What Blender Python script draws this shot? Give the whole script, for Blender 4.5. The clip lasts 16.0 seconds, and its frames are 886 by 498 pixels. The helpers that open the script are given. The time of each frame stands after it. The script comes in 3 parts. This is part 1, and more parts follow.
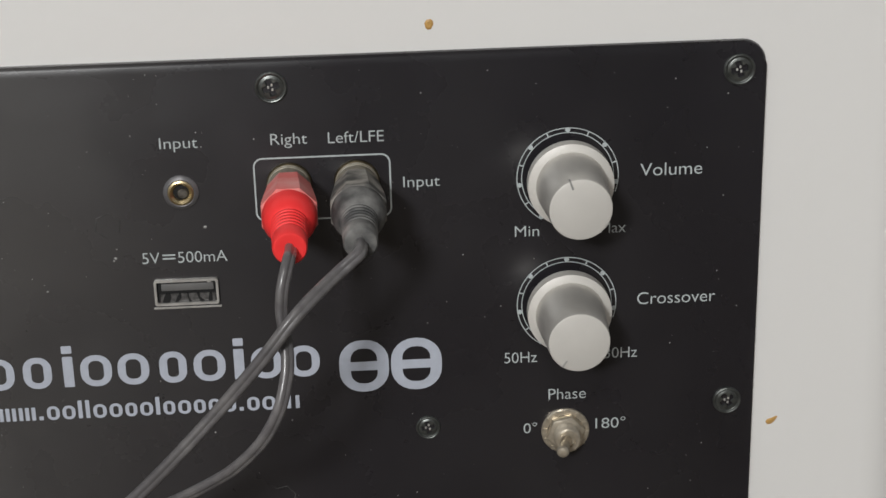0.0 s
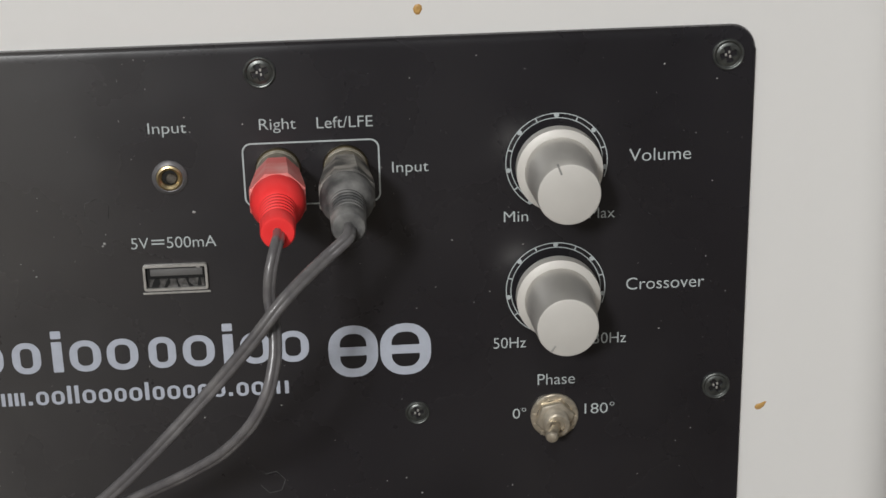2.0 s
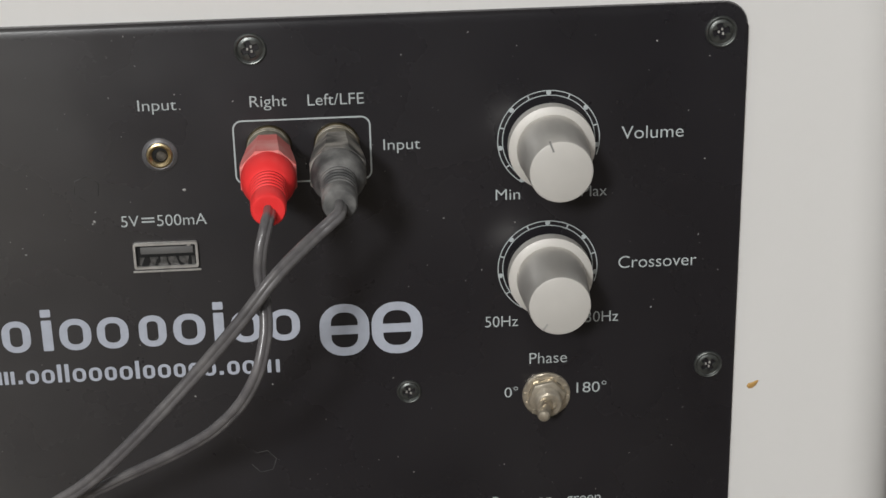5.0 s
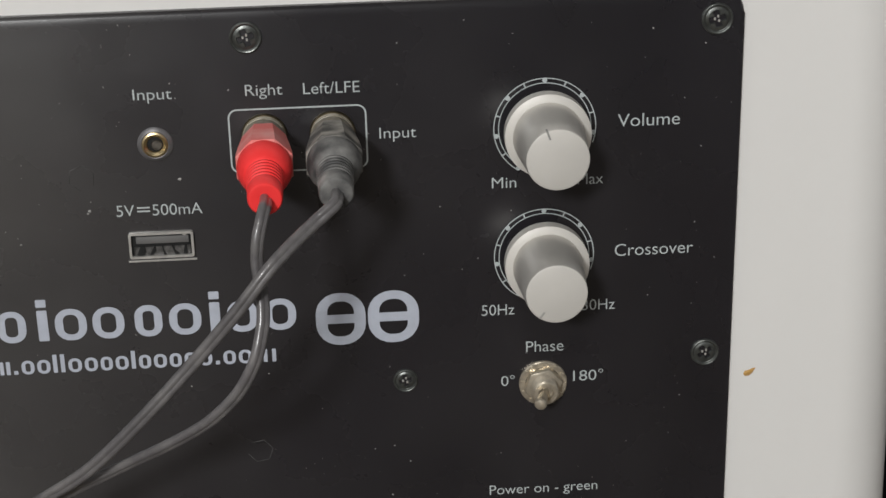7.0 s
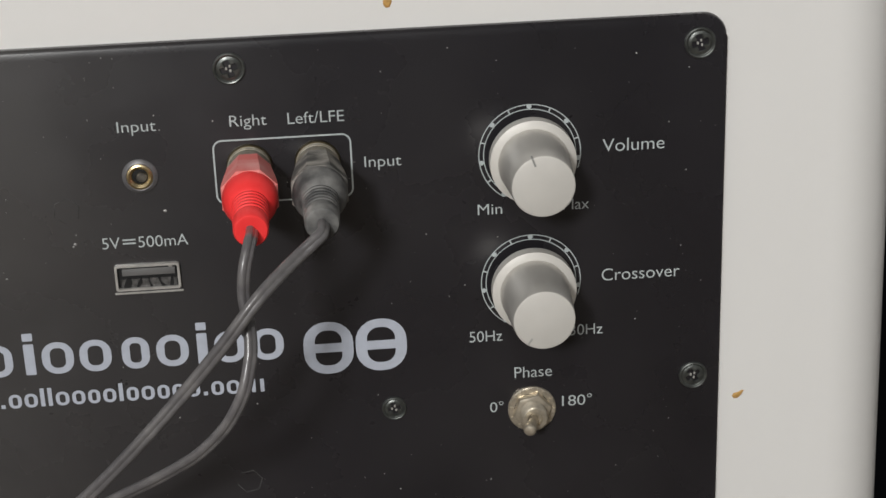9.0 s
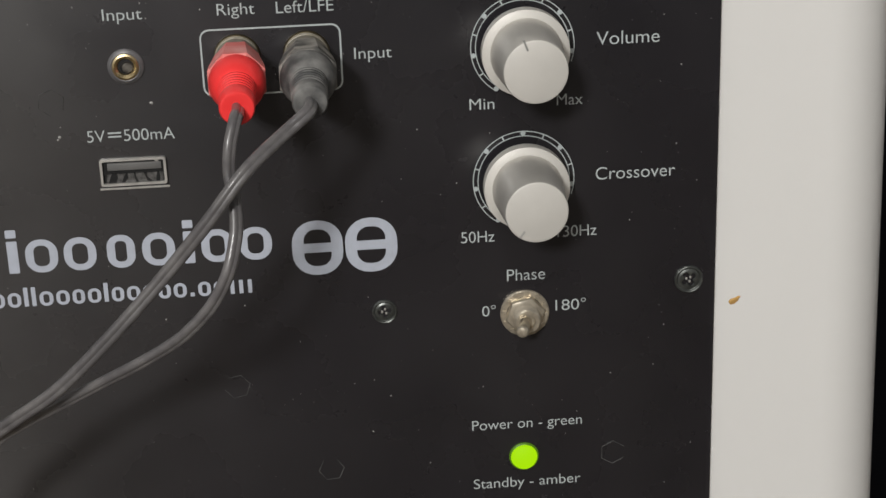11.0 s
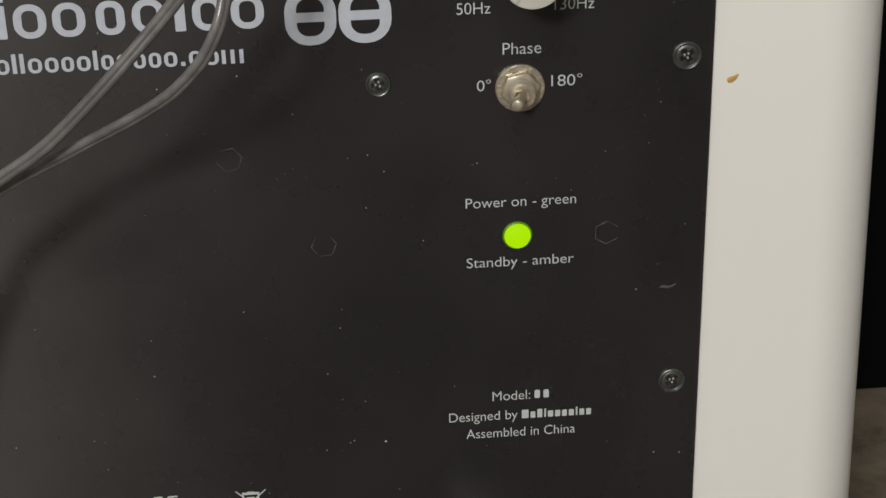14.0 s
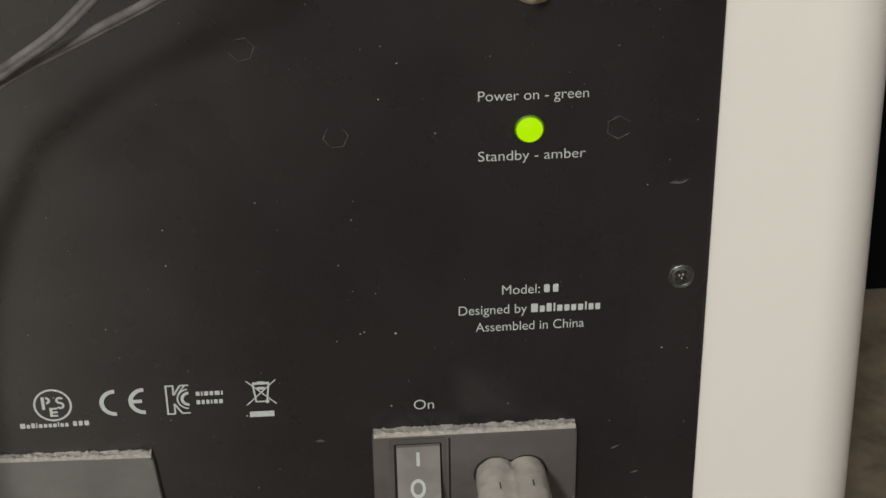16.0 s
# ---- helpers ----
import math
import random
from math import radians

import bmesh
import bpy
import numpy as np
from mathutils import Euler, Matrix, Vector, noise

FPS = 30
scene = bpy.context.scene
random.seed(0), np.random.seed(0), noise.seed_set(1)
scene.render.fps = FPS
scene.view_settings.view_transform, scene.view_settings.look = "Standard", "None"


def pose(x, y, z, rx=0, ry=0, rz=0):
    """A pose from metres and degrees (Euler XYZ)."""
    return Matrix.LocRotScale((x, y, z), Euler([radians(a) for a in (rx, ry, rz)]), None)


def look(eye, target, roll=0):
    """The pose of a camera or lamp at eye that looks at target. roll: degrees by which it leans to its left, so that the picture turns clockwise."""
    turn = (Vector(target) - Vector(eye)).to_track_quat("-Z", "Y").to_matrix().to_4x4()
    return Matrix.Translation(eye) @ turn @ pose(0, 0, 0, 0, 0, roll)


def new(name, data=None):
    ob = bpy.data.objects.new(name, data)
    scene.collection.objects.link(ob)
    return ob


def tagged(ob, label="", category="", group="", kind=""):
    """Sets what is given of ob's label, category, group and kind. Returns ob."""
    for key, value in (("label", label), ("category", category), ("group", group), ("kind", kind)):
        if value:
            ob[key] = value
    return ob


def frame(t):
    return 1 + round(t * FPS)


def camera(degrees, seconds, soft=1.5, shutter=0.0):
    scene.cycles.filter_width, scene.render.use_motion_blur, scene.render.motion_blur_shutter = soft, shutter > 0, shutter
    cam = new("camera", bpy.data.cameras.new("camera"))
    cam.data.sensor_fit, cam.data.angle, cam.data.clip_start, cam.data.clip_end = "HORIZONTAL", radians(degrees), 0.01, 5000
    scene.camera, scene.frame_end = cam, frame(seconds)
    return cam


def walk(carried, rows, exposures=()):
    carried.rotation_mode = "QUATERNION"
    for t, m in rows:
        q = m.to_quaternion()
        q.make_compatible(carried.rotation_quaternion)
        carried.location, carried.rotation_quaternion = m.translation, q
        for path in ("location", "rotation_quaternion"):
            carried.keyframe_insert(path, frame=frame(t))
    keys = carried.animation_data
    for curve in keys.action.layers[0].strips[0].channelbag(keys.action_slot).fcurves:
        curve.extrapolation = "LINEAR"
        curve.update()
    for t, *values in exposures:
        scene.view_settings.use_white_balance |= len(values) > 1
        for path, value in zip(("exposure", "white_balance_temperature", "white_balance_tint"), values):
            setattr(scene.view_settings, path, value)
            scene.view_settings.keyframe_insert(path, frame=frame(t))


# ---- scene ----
# camera: a phone held in front of the back of a subwoofer, tipped down and sinking slowly
cam = camera(29.023, 16.0, soft=1.5)
PATH = [
    (0, -0.04361, -0.34101, 0.38331, 69.295, 1.398, -3.350),
    (0.5, -0.04291, -0.34162, 0.38253, 69.088, 1.347, -3.346),
    (1, -0.04232, -0.34173, 0.38333, 69.125, 1.288, -3.501),
    (1.5, -0.04213, -0.34162, 0.38346, 68.970, 1.388, -3.418),
    (2, -0.04208, -0.34143, 0.38254, 68.926, 1.349, -3.462),
    (2.5, -0.04193, -0.34108, 0.38221, 68.990, 1.390, -3.578),
    (3, -0.04185, -0.34074, 0.38242, 68.965, 1.373, -3.755),
    (3.5, -0.04187, -0.34058, 0.38247, 69.033, 1.418, -3.711),
    (4, -0.04156, -0.34055, 0.38047, 68.843, 1.349, -3.606),
    (6.5, -0.04289, -0.34095, 0.38067, 68.234, 1.152, -3.939),
    (7, -0.04314, -0.34019, 0.38000, 68.105, 1.315, -4.067),
    (7.5, -0.04309, -0.33943, 0.38053, 67.491, 1.445, -4.260),
    (8, -0.04288, -0.33904, 0.38182, 67.316, 1.679, -4.243),
    (8.2, -0.04266, -0.33900, 0.38292, 67.583, 1.739, -4.426),
    (10.3, -0.04392, -0.34058, 0.36792, 68.991, 2.030, -4.936),
    (10.5, -0.04336, -0.34139, 0.36218, 68.868, 1.955, -4.752),
    (11, -0.04245, -0.34269, 0.35471, 69.431, 1.861, -4.786),
    (11.5, -0.04180, -0.34332, 0.35467, 69.791, 1.865, -4.565),
    (12, -0.04147, -0.34359, 0.35427, 69.274, 1.649, -4.501),
    (12.5, -0.04179, -0.34421, 0.34886, 68.115, 1.591, -4.420),
    (13, -0.04198, -0.34520, 0.34096, 66.910, 1.433, -4.546),
    (13.5, -0.04204, -0.34572, 0.33767, 65.595, 1.332, -4.493),
    (14, -0.04218, -0.34579, 0.33712, 64.592, 1.279, -4.596),
    (14.5, -0.04246, -0.34597, 0.33793, 64.162, 1.255, -4.622),
    (15, -0.04272, -0.34625, 0.33802, 63.751, 1.080, -4.581),
    (15.5, -0.04284, -0.34631, 0.33756, 62.767, 0.931, -4.280),
    (16, -0.04257, -0.34616, 0.33599, 61.201, 0.810, -3.998),
]
walk(cam, [(t, pose(x, y, z, rx, ry, rz)) for t, x, y, z, rx, ry, rz in PATH], exposures=[(0.0, -0.11, 6330, 9), (8.0, -0.07, 6380, 9), (12.0, -0.02, 6560, 9), (14.5, 0.0, 6800, 7), (16.0, 0.05, 6920, 8)])

# ---- light: daylight from a window behind the camera ----
world = bpy.data.worlds.new("sky")
scene.world = world
world.use_nodes = True
wn = world.node_tree.nodes
sky = wn.new("ShaderNodeTexSky")
sky.sky_type, sky.sun_disc = "NISHITA", False
sky.sun_elevation, sky.sun_rotation = radians(40), radians(200)
world.node_tree.links.new(sky.outputs[0], wn["Background"].inputs[0])
wn["Background"].inputs[1].default_value = 0.08

WIN = (-1.00, -3.0, 1.66)
lamp = bpy.data.lights.new("window_daylight", "AREA")
lamp.shape, lamp.size, lamp.size_y, lamp.energy, lamp.color = "RECTANGLE", 0.38, 0.38, 72.0, (1.0, 0.985, 0.965)
lamp_ob = new("window_daylight", lamp)
lamp_ob.matrix_world = look((WIN[0], WIN[1] + 0.02, WIN[2]), (-0.5, 0.0, 0.8))

bulb = bpy.data.lights.new("ceiling_lamp_light", "AREA")
bulb.shape, bulb.size, bulb.energy, bulb.color = "DISK", 0.34, 15.5, (1.0, 0.97, 0.93)
bulb_ob = new("ceiling_lamp_light", bulb)
bulb_ob.matrix_world = look((-0.36, -2.55, 2.38), (-0.25, -0.5, 0.3))

Z0 = 0.28          # height of the drawing's zero over the floor


def mm(x, y, z):
    """A place on the back of the subwoofer, in millimetres, y out of the panel being negative."""
    return Vector((x / 1000, y / 1000, Z0 + z / 1000))


# ---- materials ----
def material(name, color, rough=0.5, metal=0.0, bump=0.0, scale=400.0, vary=0.0, vary_scale=30.0, coat=0.0, spec=0.5, dust=0.0,
             dust_scale=60.0, dust_color=(0.45, 0.43, 0.40), rough_vary=0.0, side_sheen=0.0):
    m = bpy.data.materials.new(name)
    m.use_nodes = True
    nt = m.node_tree
    n, l = nt.nodes, nt.links
    b = n["Principled BSDF"]
    b.inputs["Roughness"].default_value, b.inputs["Metallic"].default_value = rough, metal
    b.inputs["Coat Weight"].default_value, b.inputs["Specular IOR Level"].default_value = coat, spec
    b.inputs["Coat Roughness"].default_value = 0.15
    tc = n.new("ShaderNodeTexCoord")
    col = None
    rgb = n.new("ShaderNodeRGB")
    rgb.outputs[0].default_value = (*color, 1)
    col = rgb.outputs[0]

    def noise_fac(sc, detail, low, high):
        t = n.new("ShaderNodeTexNoise")
        t.inputs["Scale"].default_value, t.inputs["Detail"].default_value = sc, detail
        l.new(tc.outputs["Object"], t.inputs["Vector"])
        r = n.new("ShaderNodeMapRange")
        r.inputs["From Min"].default_value, r.inputs["From Max"].default_value = low, high
        l.new(t.outputs["Fac"], r.inputs["Value"])
        return r.outputs["Result"], t.outputs["Fac"]

    def blend(fac, a, bcol, mode="MIX"):
        x = n.new("ShaderNodeMix")
        x.data_type, x.blend_type = "RGBA", mode
        l.new(fac, x.inputs[0])
        l.new(a, x.inputs[6])
        if isinstance(bcol, tuple):
            x.inputs[7].default_value = (*bcol, 1)
        else:
            l.new(bcol, x.inputs[7])
        return x.outputs[2]

    if vary:
        f, _ = noise_fac(vary_scale, 5, 0.3, 0.7)
        col = blend(f, col, tuple(min(1.0, c * (1 + vary)) for c in color))
    if dust:
        f, _ = noise_fac(dust_scale, 8, 0.42, 0.75)
        k = n.new("ShaderNodeMath")
        k.operation = "MULTIPLY"
        k.inputs[1].default_value = dust
        l.new(f, k.inputs[0])
        col = blend(k.outputs[0], col, dust_color)
    if side_sheen:
        # thin dust, paler towards one side: the sheen there is put into the colour
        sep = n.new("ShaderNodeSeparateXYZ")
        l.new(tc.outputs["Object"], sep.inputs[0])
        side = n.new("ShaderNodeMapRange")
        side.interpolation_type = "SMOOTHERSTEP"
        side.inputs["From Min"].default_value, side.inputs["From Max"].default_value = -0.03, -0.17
        side.inputs["To Max"].default_value = side_sheen
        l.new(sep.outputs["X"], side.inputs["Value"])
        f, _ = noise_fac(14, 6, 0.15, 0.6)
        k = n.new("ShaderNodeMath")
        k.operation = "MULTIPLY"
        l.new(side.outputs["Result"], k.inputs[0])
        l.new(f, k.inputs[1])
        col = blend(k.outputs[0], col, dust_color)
    l.new(col, b.inputs["Base Color"])
    if rough_vary:
        f, _ = noise_fac(vary_scale * 1.7, 6, 0.3, 0.7)
        r = n.new("ShaderNodeMapRange")
        r.inputs["To Min"].default_value, r.inputs["To Max"].default_value = rough - rough_vary, rough + rough_vary
        l.new(f, r.inputs["Value"])
        l.new(r.outputs["Result"], b.inputs["Roughness"])
    if bump:
        _, raw = noise_fac(scale, 3, 0, 1)
        bp = n.new("ShaderNodeBump")
        bp.inputs["Strength"].default_value, bp.inputs["Distance"].default_value = bump, 0.0002
        l.new(raw, bp.inputs["Height"])
        l.new(bp.outputs[0], b.inputs["Normal"])
    return m


M_PANEL = material("black_powder_coat", (0.0136, 0.0125, 0.0149), 0.28, spec=0.60, side_sheen=0.15, bump=0.06, scale=2600, vary=0.35, vary_scale=22, rough_vary=0.05, dust=0.02, dust_scale=18)
M_WHITE = material("white_satin_paint", (0.80, 0.785, 0.76), 0.32, bump=0.03, scale=120, vary=0.03, vary_scale=9)
M_INK = material("pale_ink", (0.52, 0.565, 0.565), 0.6, vary=-0.12, vary_scale=900)
M_LOGO = material("lavender_grey_ink", (0.50, 0.53, 0.605), 0.55, vary=-0.10, vary_scale=500)
M_KNOB = material("satin_silver", (0.66, 0.635, 0.59), 0.48, metal=0.12, bump=0.05, scale=3000, vary=-0.06, vary_scale=150)
M_KNOBSIDE = material("brushed_silver", (0.74, 0.715, 0.67), 0.44, metal=0.62, bump=0.05, scale=3000, vary=-0.06, vary_scale=150)
M_NOTCH = material("dark_notch", (0.27, 0.265, 0.25), 0.5)
M_FAINT = material("faint_notch", (0.52, 0.51, 0.49), 0.5, metal=0.5)
M_SCREW = material("black_zinc", (0.095, 0.100, 0.095), 0.36, metal=0.8, bump=0.2, scale=1500, vary=0.8, vary_scale=700)
M_GLINT = material("worn_steel", (0.5, 0.49, 0.47), 0.3, metal=1.0, vary=-0.7, vary_scale=900)
M_DULL = material("dull_contact_metal", (0.20, 0.195, 0.19), 0.5, metal=0.7, vary=-0.7, vary_scale=900)
M_NICKEL = material("dull_nickel", (0.74, 0.66, 0.53), 0.32, metal=0.72, bump=0.15, scale=1800, vary=-0.35, vary_scale=500)
M_BRASS = material("aged_gold_plate", (0.20, 0.165, 0.105), 0.46, metal=1.0, vary=-0.45, vary_scale=450, bump=0.15, scale=1500)
M_GOLD = material("bright_gold_plate", (0.62, 0.50, 0.29), 0.36, metal=1.0, vary=-0.2, vary_scale=700)
M_COLLAR = material("dusty_plated_collar", (0.40, 0.36, 0.28), 0.55, metal=0.5, bump=0.4, scale=1500, vary=-0.4, vary_scale=700, dust=0.5, dust_scale=500)
M_GREYNUT = material("grey_nickel_nut", (0.20, 0.195, 0.20), 0.45, metal=0.45, bump=0.1, scale=1500, vary=-0.25, vary_scale=400)
M_STEEL = material("bright_tin_plate", (0.82, 0.80, 0.76), 0.33, metal=0.6, vary=-0.3, vary_scale=350)
M_BLACK = material("black_plastic", (0.03, 0.03, 0.031), 0.45, bump=0.1, scale=1800, vary=0.4, vary_scale=90)
# near-black for the shade inside holes and gaps, and for the contact springs
M_HOLE = material("shade_and_spring_black", (0.006, 0.006, 0.006), 0.8)
M_RED = material("red_soft_plastic", (1.0, 0.042, 0.042), 0.40, bump=0.1, scale=900, vary=0.1, vary_scale=120)
M_REDTOP = material("red_dusty_plastic", (0.86, 0.20, 0.18), 0.45, bump=0.25, scale=900, dust=0.95, dust_scale=170, dust_color=(0.90, 0.42, 0.39))
M_RUBBER = material("dusty_black_rubber", (0.055, 0.055, 0.055), 0.6, bump=0.2, scale=900, dust=0.7, dust_scale=190, dust_color=(0.40, 0.39, 0.37))
M_RUBTOP = material("pale_dusty_rubber", (0.085, 0.082, 0.076), 0.6, bump=0.35, scale=800, dust=0.95, dust_scale=170, dust_color=(0.60, 0.56, 0.50))
M_CABLE = material("glossy_smoky_cable", (0.086, 0.081, 0.083), 0.36, coat=0.35, vary=0.6, vary_scale=60, dust=0.2, dust_scale=240)
M_PLUGGREY = material("dusty_grey_plastic", (0.40, 0.385, 0.36), 0.8, bump=0.8, scale=600, dust=0.7, dust_scale=220, dust_color=(0.56, 0.53, 0.48))
M_PLATE = material("dusty_dark_grey_plastic", (0.125, 0.123, 0.12), 0.6, bump=0.2, scale=1300, dust=0.25, dust_scale=90, dust_color=(0.25, 0.24, 0.23))
M_ROCK = material("dusty_rocker_plastic", (0.185, 0.180, 0.175), 0.5, bump=0.1, scale=1500, dust=0.35, dust_scale=110, dust_color=(0.38, 0.37, 0.35))
M_INLET = material("dusty_inlet_plastic", (0.076, 0.070, 0.070), 0.55, bump=0.15, scale=1500, dust=0.14, dust_scale=120, dust_color=(0.27, 0.25, 0.24))
M_DUST = material("grey_dust", (0.44, 0.425, 0.40), 0.95, vary=-0.35, vary_scale=900)
M_SCUFF = material("grey_scuff", (0.115, 0.112, 0.108), 0.9, vary=-0.6, vary_scale=700)
M_SPECK = material("pale_specks", (0.55, 0.54, 0.52), 0.9, vary=-0.6, vary_scale=150)
M_STAIN = material("dried_brown_drop", (0.46, 0.27, 0.085), 0.35, bump=0.2, scale=900, vary=0.4, vary_scale=1200)
M_MARK = material("dusty_hairline", (0.12, 0.12, 0.117), 0.7, vary=-0.9, vary_scale=420)
M_CARPET = material("beige_brown_carpet", (0.075, 0.060, 0.044), 0.95, bump=1.0, scale=260, vary=1.6, vary_scale=48, dust=0.5, dust_scale=180, dust_color=(0.20, 0.165, 0.12))
M_WALL = material("plain_wall_paint", (0.40, 0.40, 0.40), 0.8, bump=0.1, scale=60, vary=0.05)
M_FURN = material("black_lacquer", (0.002, 0.002, 0.003), 0.8, spec=0.08, vary=0.3)
M_LED = bpy.data.materials.new("lit_green_lens")
M_LED.use_nodes = True
bs = M_LED.node_tree.nodes["Principled BSDF"]
bs.inputs["Base Color"].default_value = (0.02, 0.05, 0.002, 1)
bs.inputs["Emission Color"].default_value = (0.41, 0.80, 0.0, 1)
bs.inputs["Emission Strength"].default_value = 0.96
bs.inputs["Roughness"].default_value = 0.7
bs.inputs["Specular IOR Level"].default_value = 0.2
# glow that paints the soft halo round the lit lens
M_HALO = bpy.data.materials.new("led_halo")
M_HALO.use_nodes = True
br = M_HALO.node_tree.nodes["Principled BSDF"]
br.inputs["Base Color"].default_value = (0.02, 0.05, 0.004, 1)
br.inputs["Emission Color"].default_value = (0.10, 0.24, 0.0, 1)
br.inputs["Emission Strength"].default_value = 0.55


# ---- building helpers ----
def thing(name, place, label, category, group="", kind=""):
    ob = new(name)
    ob.location = place
    ob.empty_display_size = 0.02
    return tagged(ob, label, category, group, kind)


def under(ob, parent):
    ob.parent = parent
    base = parent.matrix_basis.copy()
    if parent.parent:
        base = Matrix()
    ob.matrix_parent_inverse = base.inverted()
    return ob


def part(name, bm, mat, parent, label="", smooth=True, kind=""):
    me = bpy.data.meshes.new(name)
    bmesh.ops.recalc_face_normals(bm, faces=bm.faces)
    bm.to_mesh(me)
    bm.free()
    me.materials.append(mat)
    if smooth:
        for p in me.polygons:
            p.use_smooth = True
        me.set_sharp_from_angle(angle=radians(32))
    ob = new(name, me)
    if parent:
        under(ob, parent)
    return tagged(ob, label, kind=kind)


def box(bm, lo, hi, bevel=0.0, seg=2):
    g = bmesh.ops.create_cube(bm, size=1.0)
    for v in g["verts"]:
        v.co = Vector([lo[i] + (v.co[i] + 0.5) * (hi[i] - lo[i]) for i in range(3)])
    if bevel:
        es = list({e for v in g["verts"] for e in v.link_edges})
        bmesh.ops.bevel(bm, geom=es, offset=bevel, segments=seg, affect="EDGES", profile=0.5)
    return bm


def turned(bm, center, profile, seg=48):
    """A body of revolution about y through center (mm): profile of (radius, y)."""
    rings = []
    for r, y in profile:
        if r < 1e-6:
            rings.append([bm.verts.new(mm(center[0], center[1] + y, center[2]))])
            continue
        ring = []
        for k in range(seg):
            a = 2 * math.pi * k / seg
            ring.append(bm.verts.new(mm(center[0] + r * math.sin(a), center[1] + y, center[2] + r * math.cos(a))))
        rings.append(ring)
    for a, b in zip(rings, rings[1:]):
        for k in range(seg):
            j = (k + 1) % seg
            if len(a) == 1 and len(b) > 1:
                bm.faces.new((a[0], b[k], b[j]))
            elif len(b) == 1 and len(a) > 1:
                bm.faces.new((a[k], a[j], b[0]))
            elif len(a) > 1:
                bm.faces.new((a[k], a[j], b[j], b[k]))
    return bm


def prism(bm, outline, y0, y1, bevel=0.0):
    """An outline of (x, z) in mm, drawn out from y0 to y1."""
    back = [bm.verts.new(mm(x, y0, z)) for x, z in outline]
    front = [bm.verts.new(mm(x, y1, z)) for x, z in outline]
    n = len(outline)
    f = bm.faces.new(front)
    bm.faces.new(back[::-1])
    for k in range(n):
        bm.faces.new((back[k], back[(k + 1) % n], front[(k + 1) % n], front[k]))
    if bevel:
        bmesh.ops.bevel(bm, geom=list(f.edges), offset=bevel / 1000, segments=2, affect="EDGES", profile=0.5)
    return bm


def round_rect(x0, x1, z0, z1, r, n=6):
    pts = []
    for cx, cz, a0 in ((x1 - r, z1 - r, 0), (x0 + r, z1 - r, 90), (x0 + r, z0 + r, 180), (x1 - r, z0 + r, 270)):
        for k in range(n + 1):
            a = radians(a0 + 90 * k / n)
            pts.append((cx + r * math.cos(a), cz + r * math.sin(a)))
    return pts


PRINT_Y = -0.06     # ink lies this far over the panel


def ink_band(bm, outer, inner, y=PRINT_Y):
    a = [bm.verts.new(mm(x, y, z)) for x, z in outer]
    b = [bm.verts.new(mm(x, y, z)) for x, z in inner]
    for k in range(len(a)):
        j = (k + 1) % len(a)
        bm.faces.new((a[k], a[j], b[j], b[k]))


def ink_fill(bm, pts, y=PRINT_Y):
    bm.faces.new([bm.verts.new(mm(x, y, z)) for x, z in pts])


def ink_line(bm, a, b, w, y=PRINT_Y):
    d = Vector((b[0] - a[0], b[1] - a[1])).normalized() * w / 2
    ink_fill(bm, [(a[0] - d.y, a[1] + d.x), (b[0] - d.y, b[1] + d.x), (b[0] + d.y, b[1] - d.x), (a[0] + d.y, a[1] - d.x)], y)


def ink_arc(bm, c, r, w, a0, a1, n=48, y=PRINT_Y):
    """Angles in degrees clockwise from the top."""
    rows = []
    for k in range(n + 1):
        a = radians(a0 + (a1 - a0) * k / n)
        rows.append([bm.verts.new(mm(c[0] + q * math.sin(a), y, c[1] + q * math.cos(a))) for q in (r - w / 2, r + w / 2)])
    for p, q in zip(rows, rows[1:]):
        bm.faces.new((p[0], p[1], q[1], q[0]))


def ink_dot(bm, c, r, n=16, y=PRINT_Y):
    ink_fill(bm, [(c[0] + r * math.cos(2 * math.pi * k / n), c[1] + r * math.sin(2 * math.pi * k / n)) for k in range(n)], y)


def font_mesh(text):
    cu = bpy.data.curves.new("writing", "FONT")
    cu.body, cu.resolution_u, cu.offset = text, 6, -0.005
    ob = new("writing", cu)
    dg = bpy.context.evaluated_depsgraph_get()
    me = bpy.data.meshes.new_from_object(ob.evaluated_get(dg))
    bpy.data.objects.remove(ob)
    bpy.data.curves.remove(cu)
    return me


CAP = max(v.co.y for v in font_mesh("H").vertices)


def writing(text, x0, x1, base, cap, parent, mat=None, y=PRINT_Y, name="lettering"):
    """Printed words that reach from x0 to x1 on the line base, with capitals cap high."""
    me = font_mesh(text)
    lo, hi = min(v.co.x for v in me.vertices), max(v.co.x for v in me.vertices)
    for v in me.vertices:
        v.co = mm(x0 + (v.co.x - lo) * (x1 - x0) / (hi - lo), y, base + v.co.y * cap / CAP)
    me.name = name
    me.materials.clear()
    me.materials.append(mat or M_INK)
    ob = new(name, me)
    under(ob, parent)
    return tagged(ob, f"pale printed words {text}")


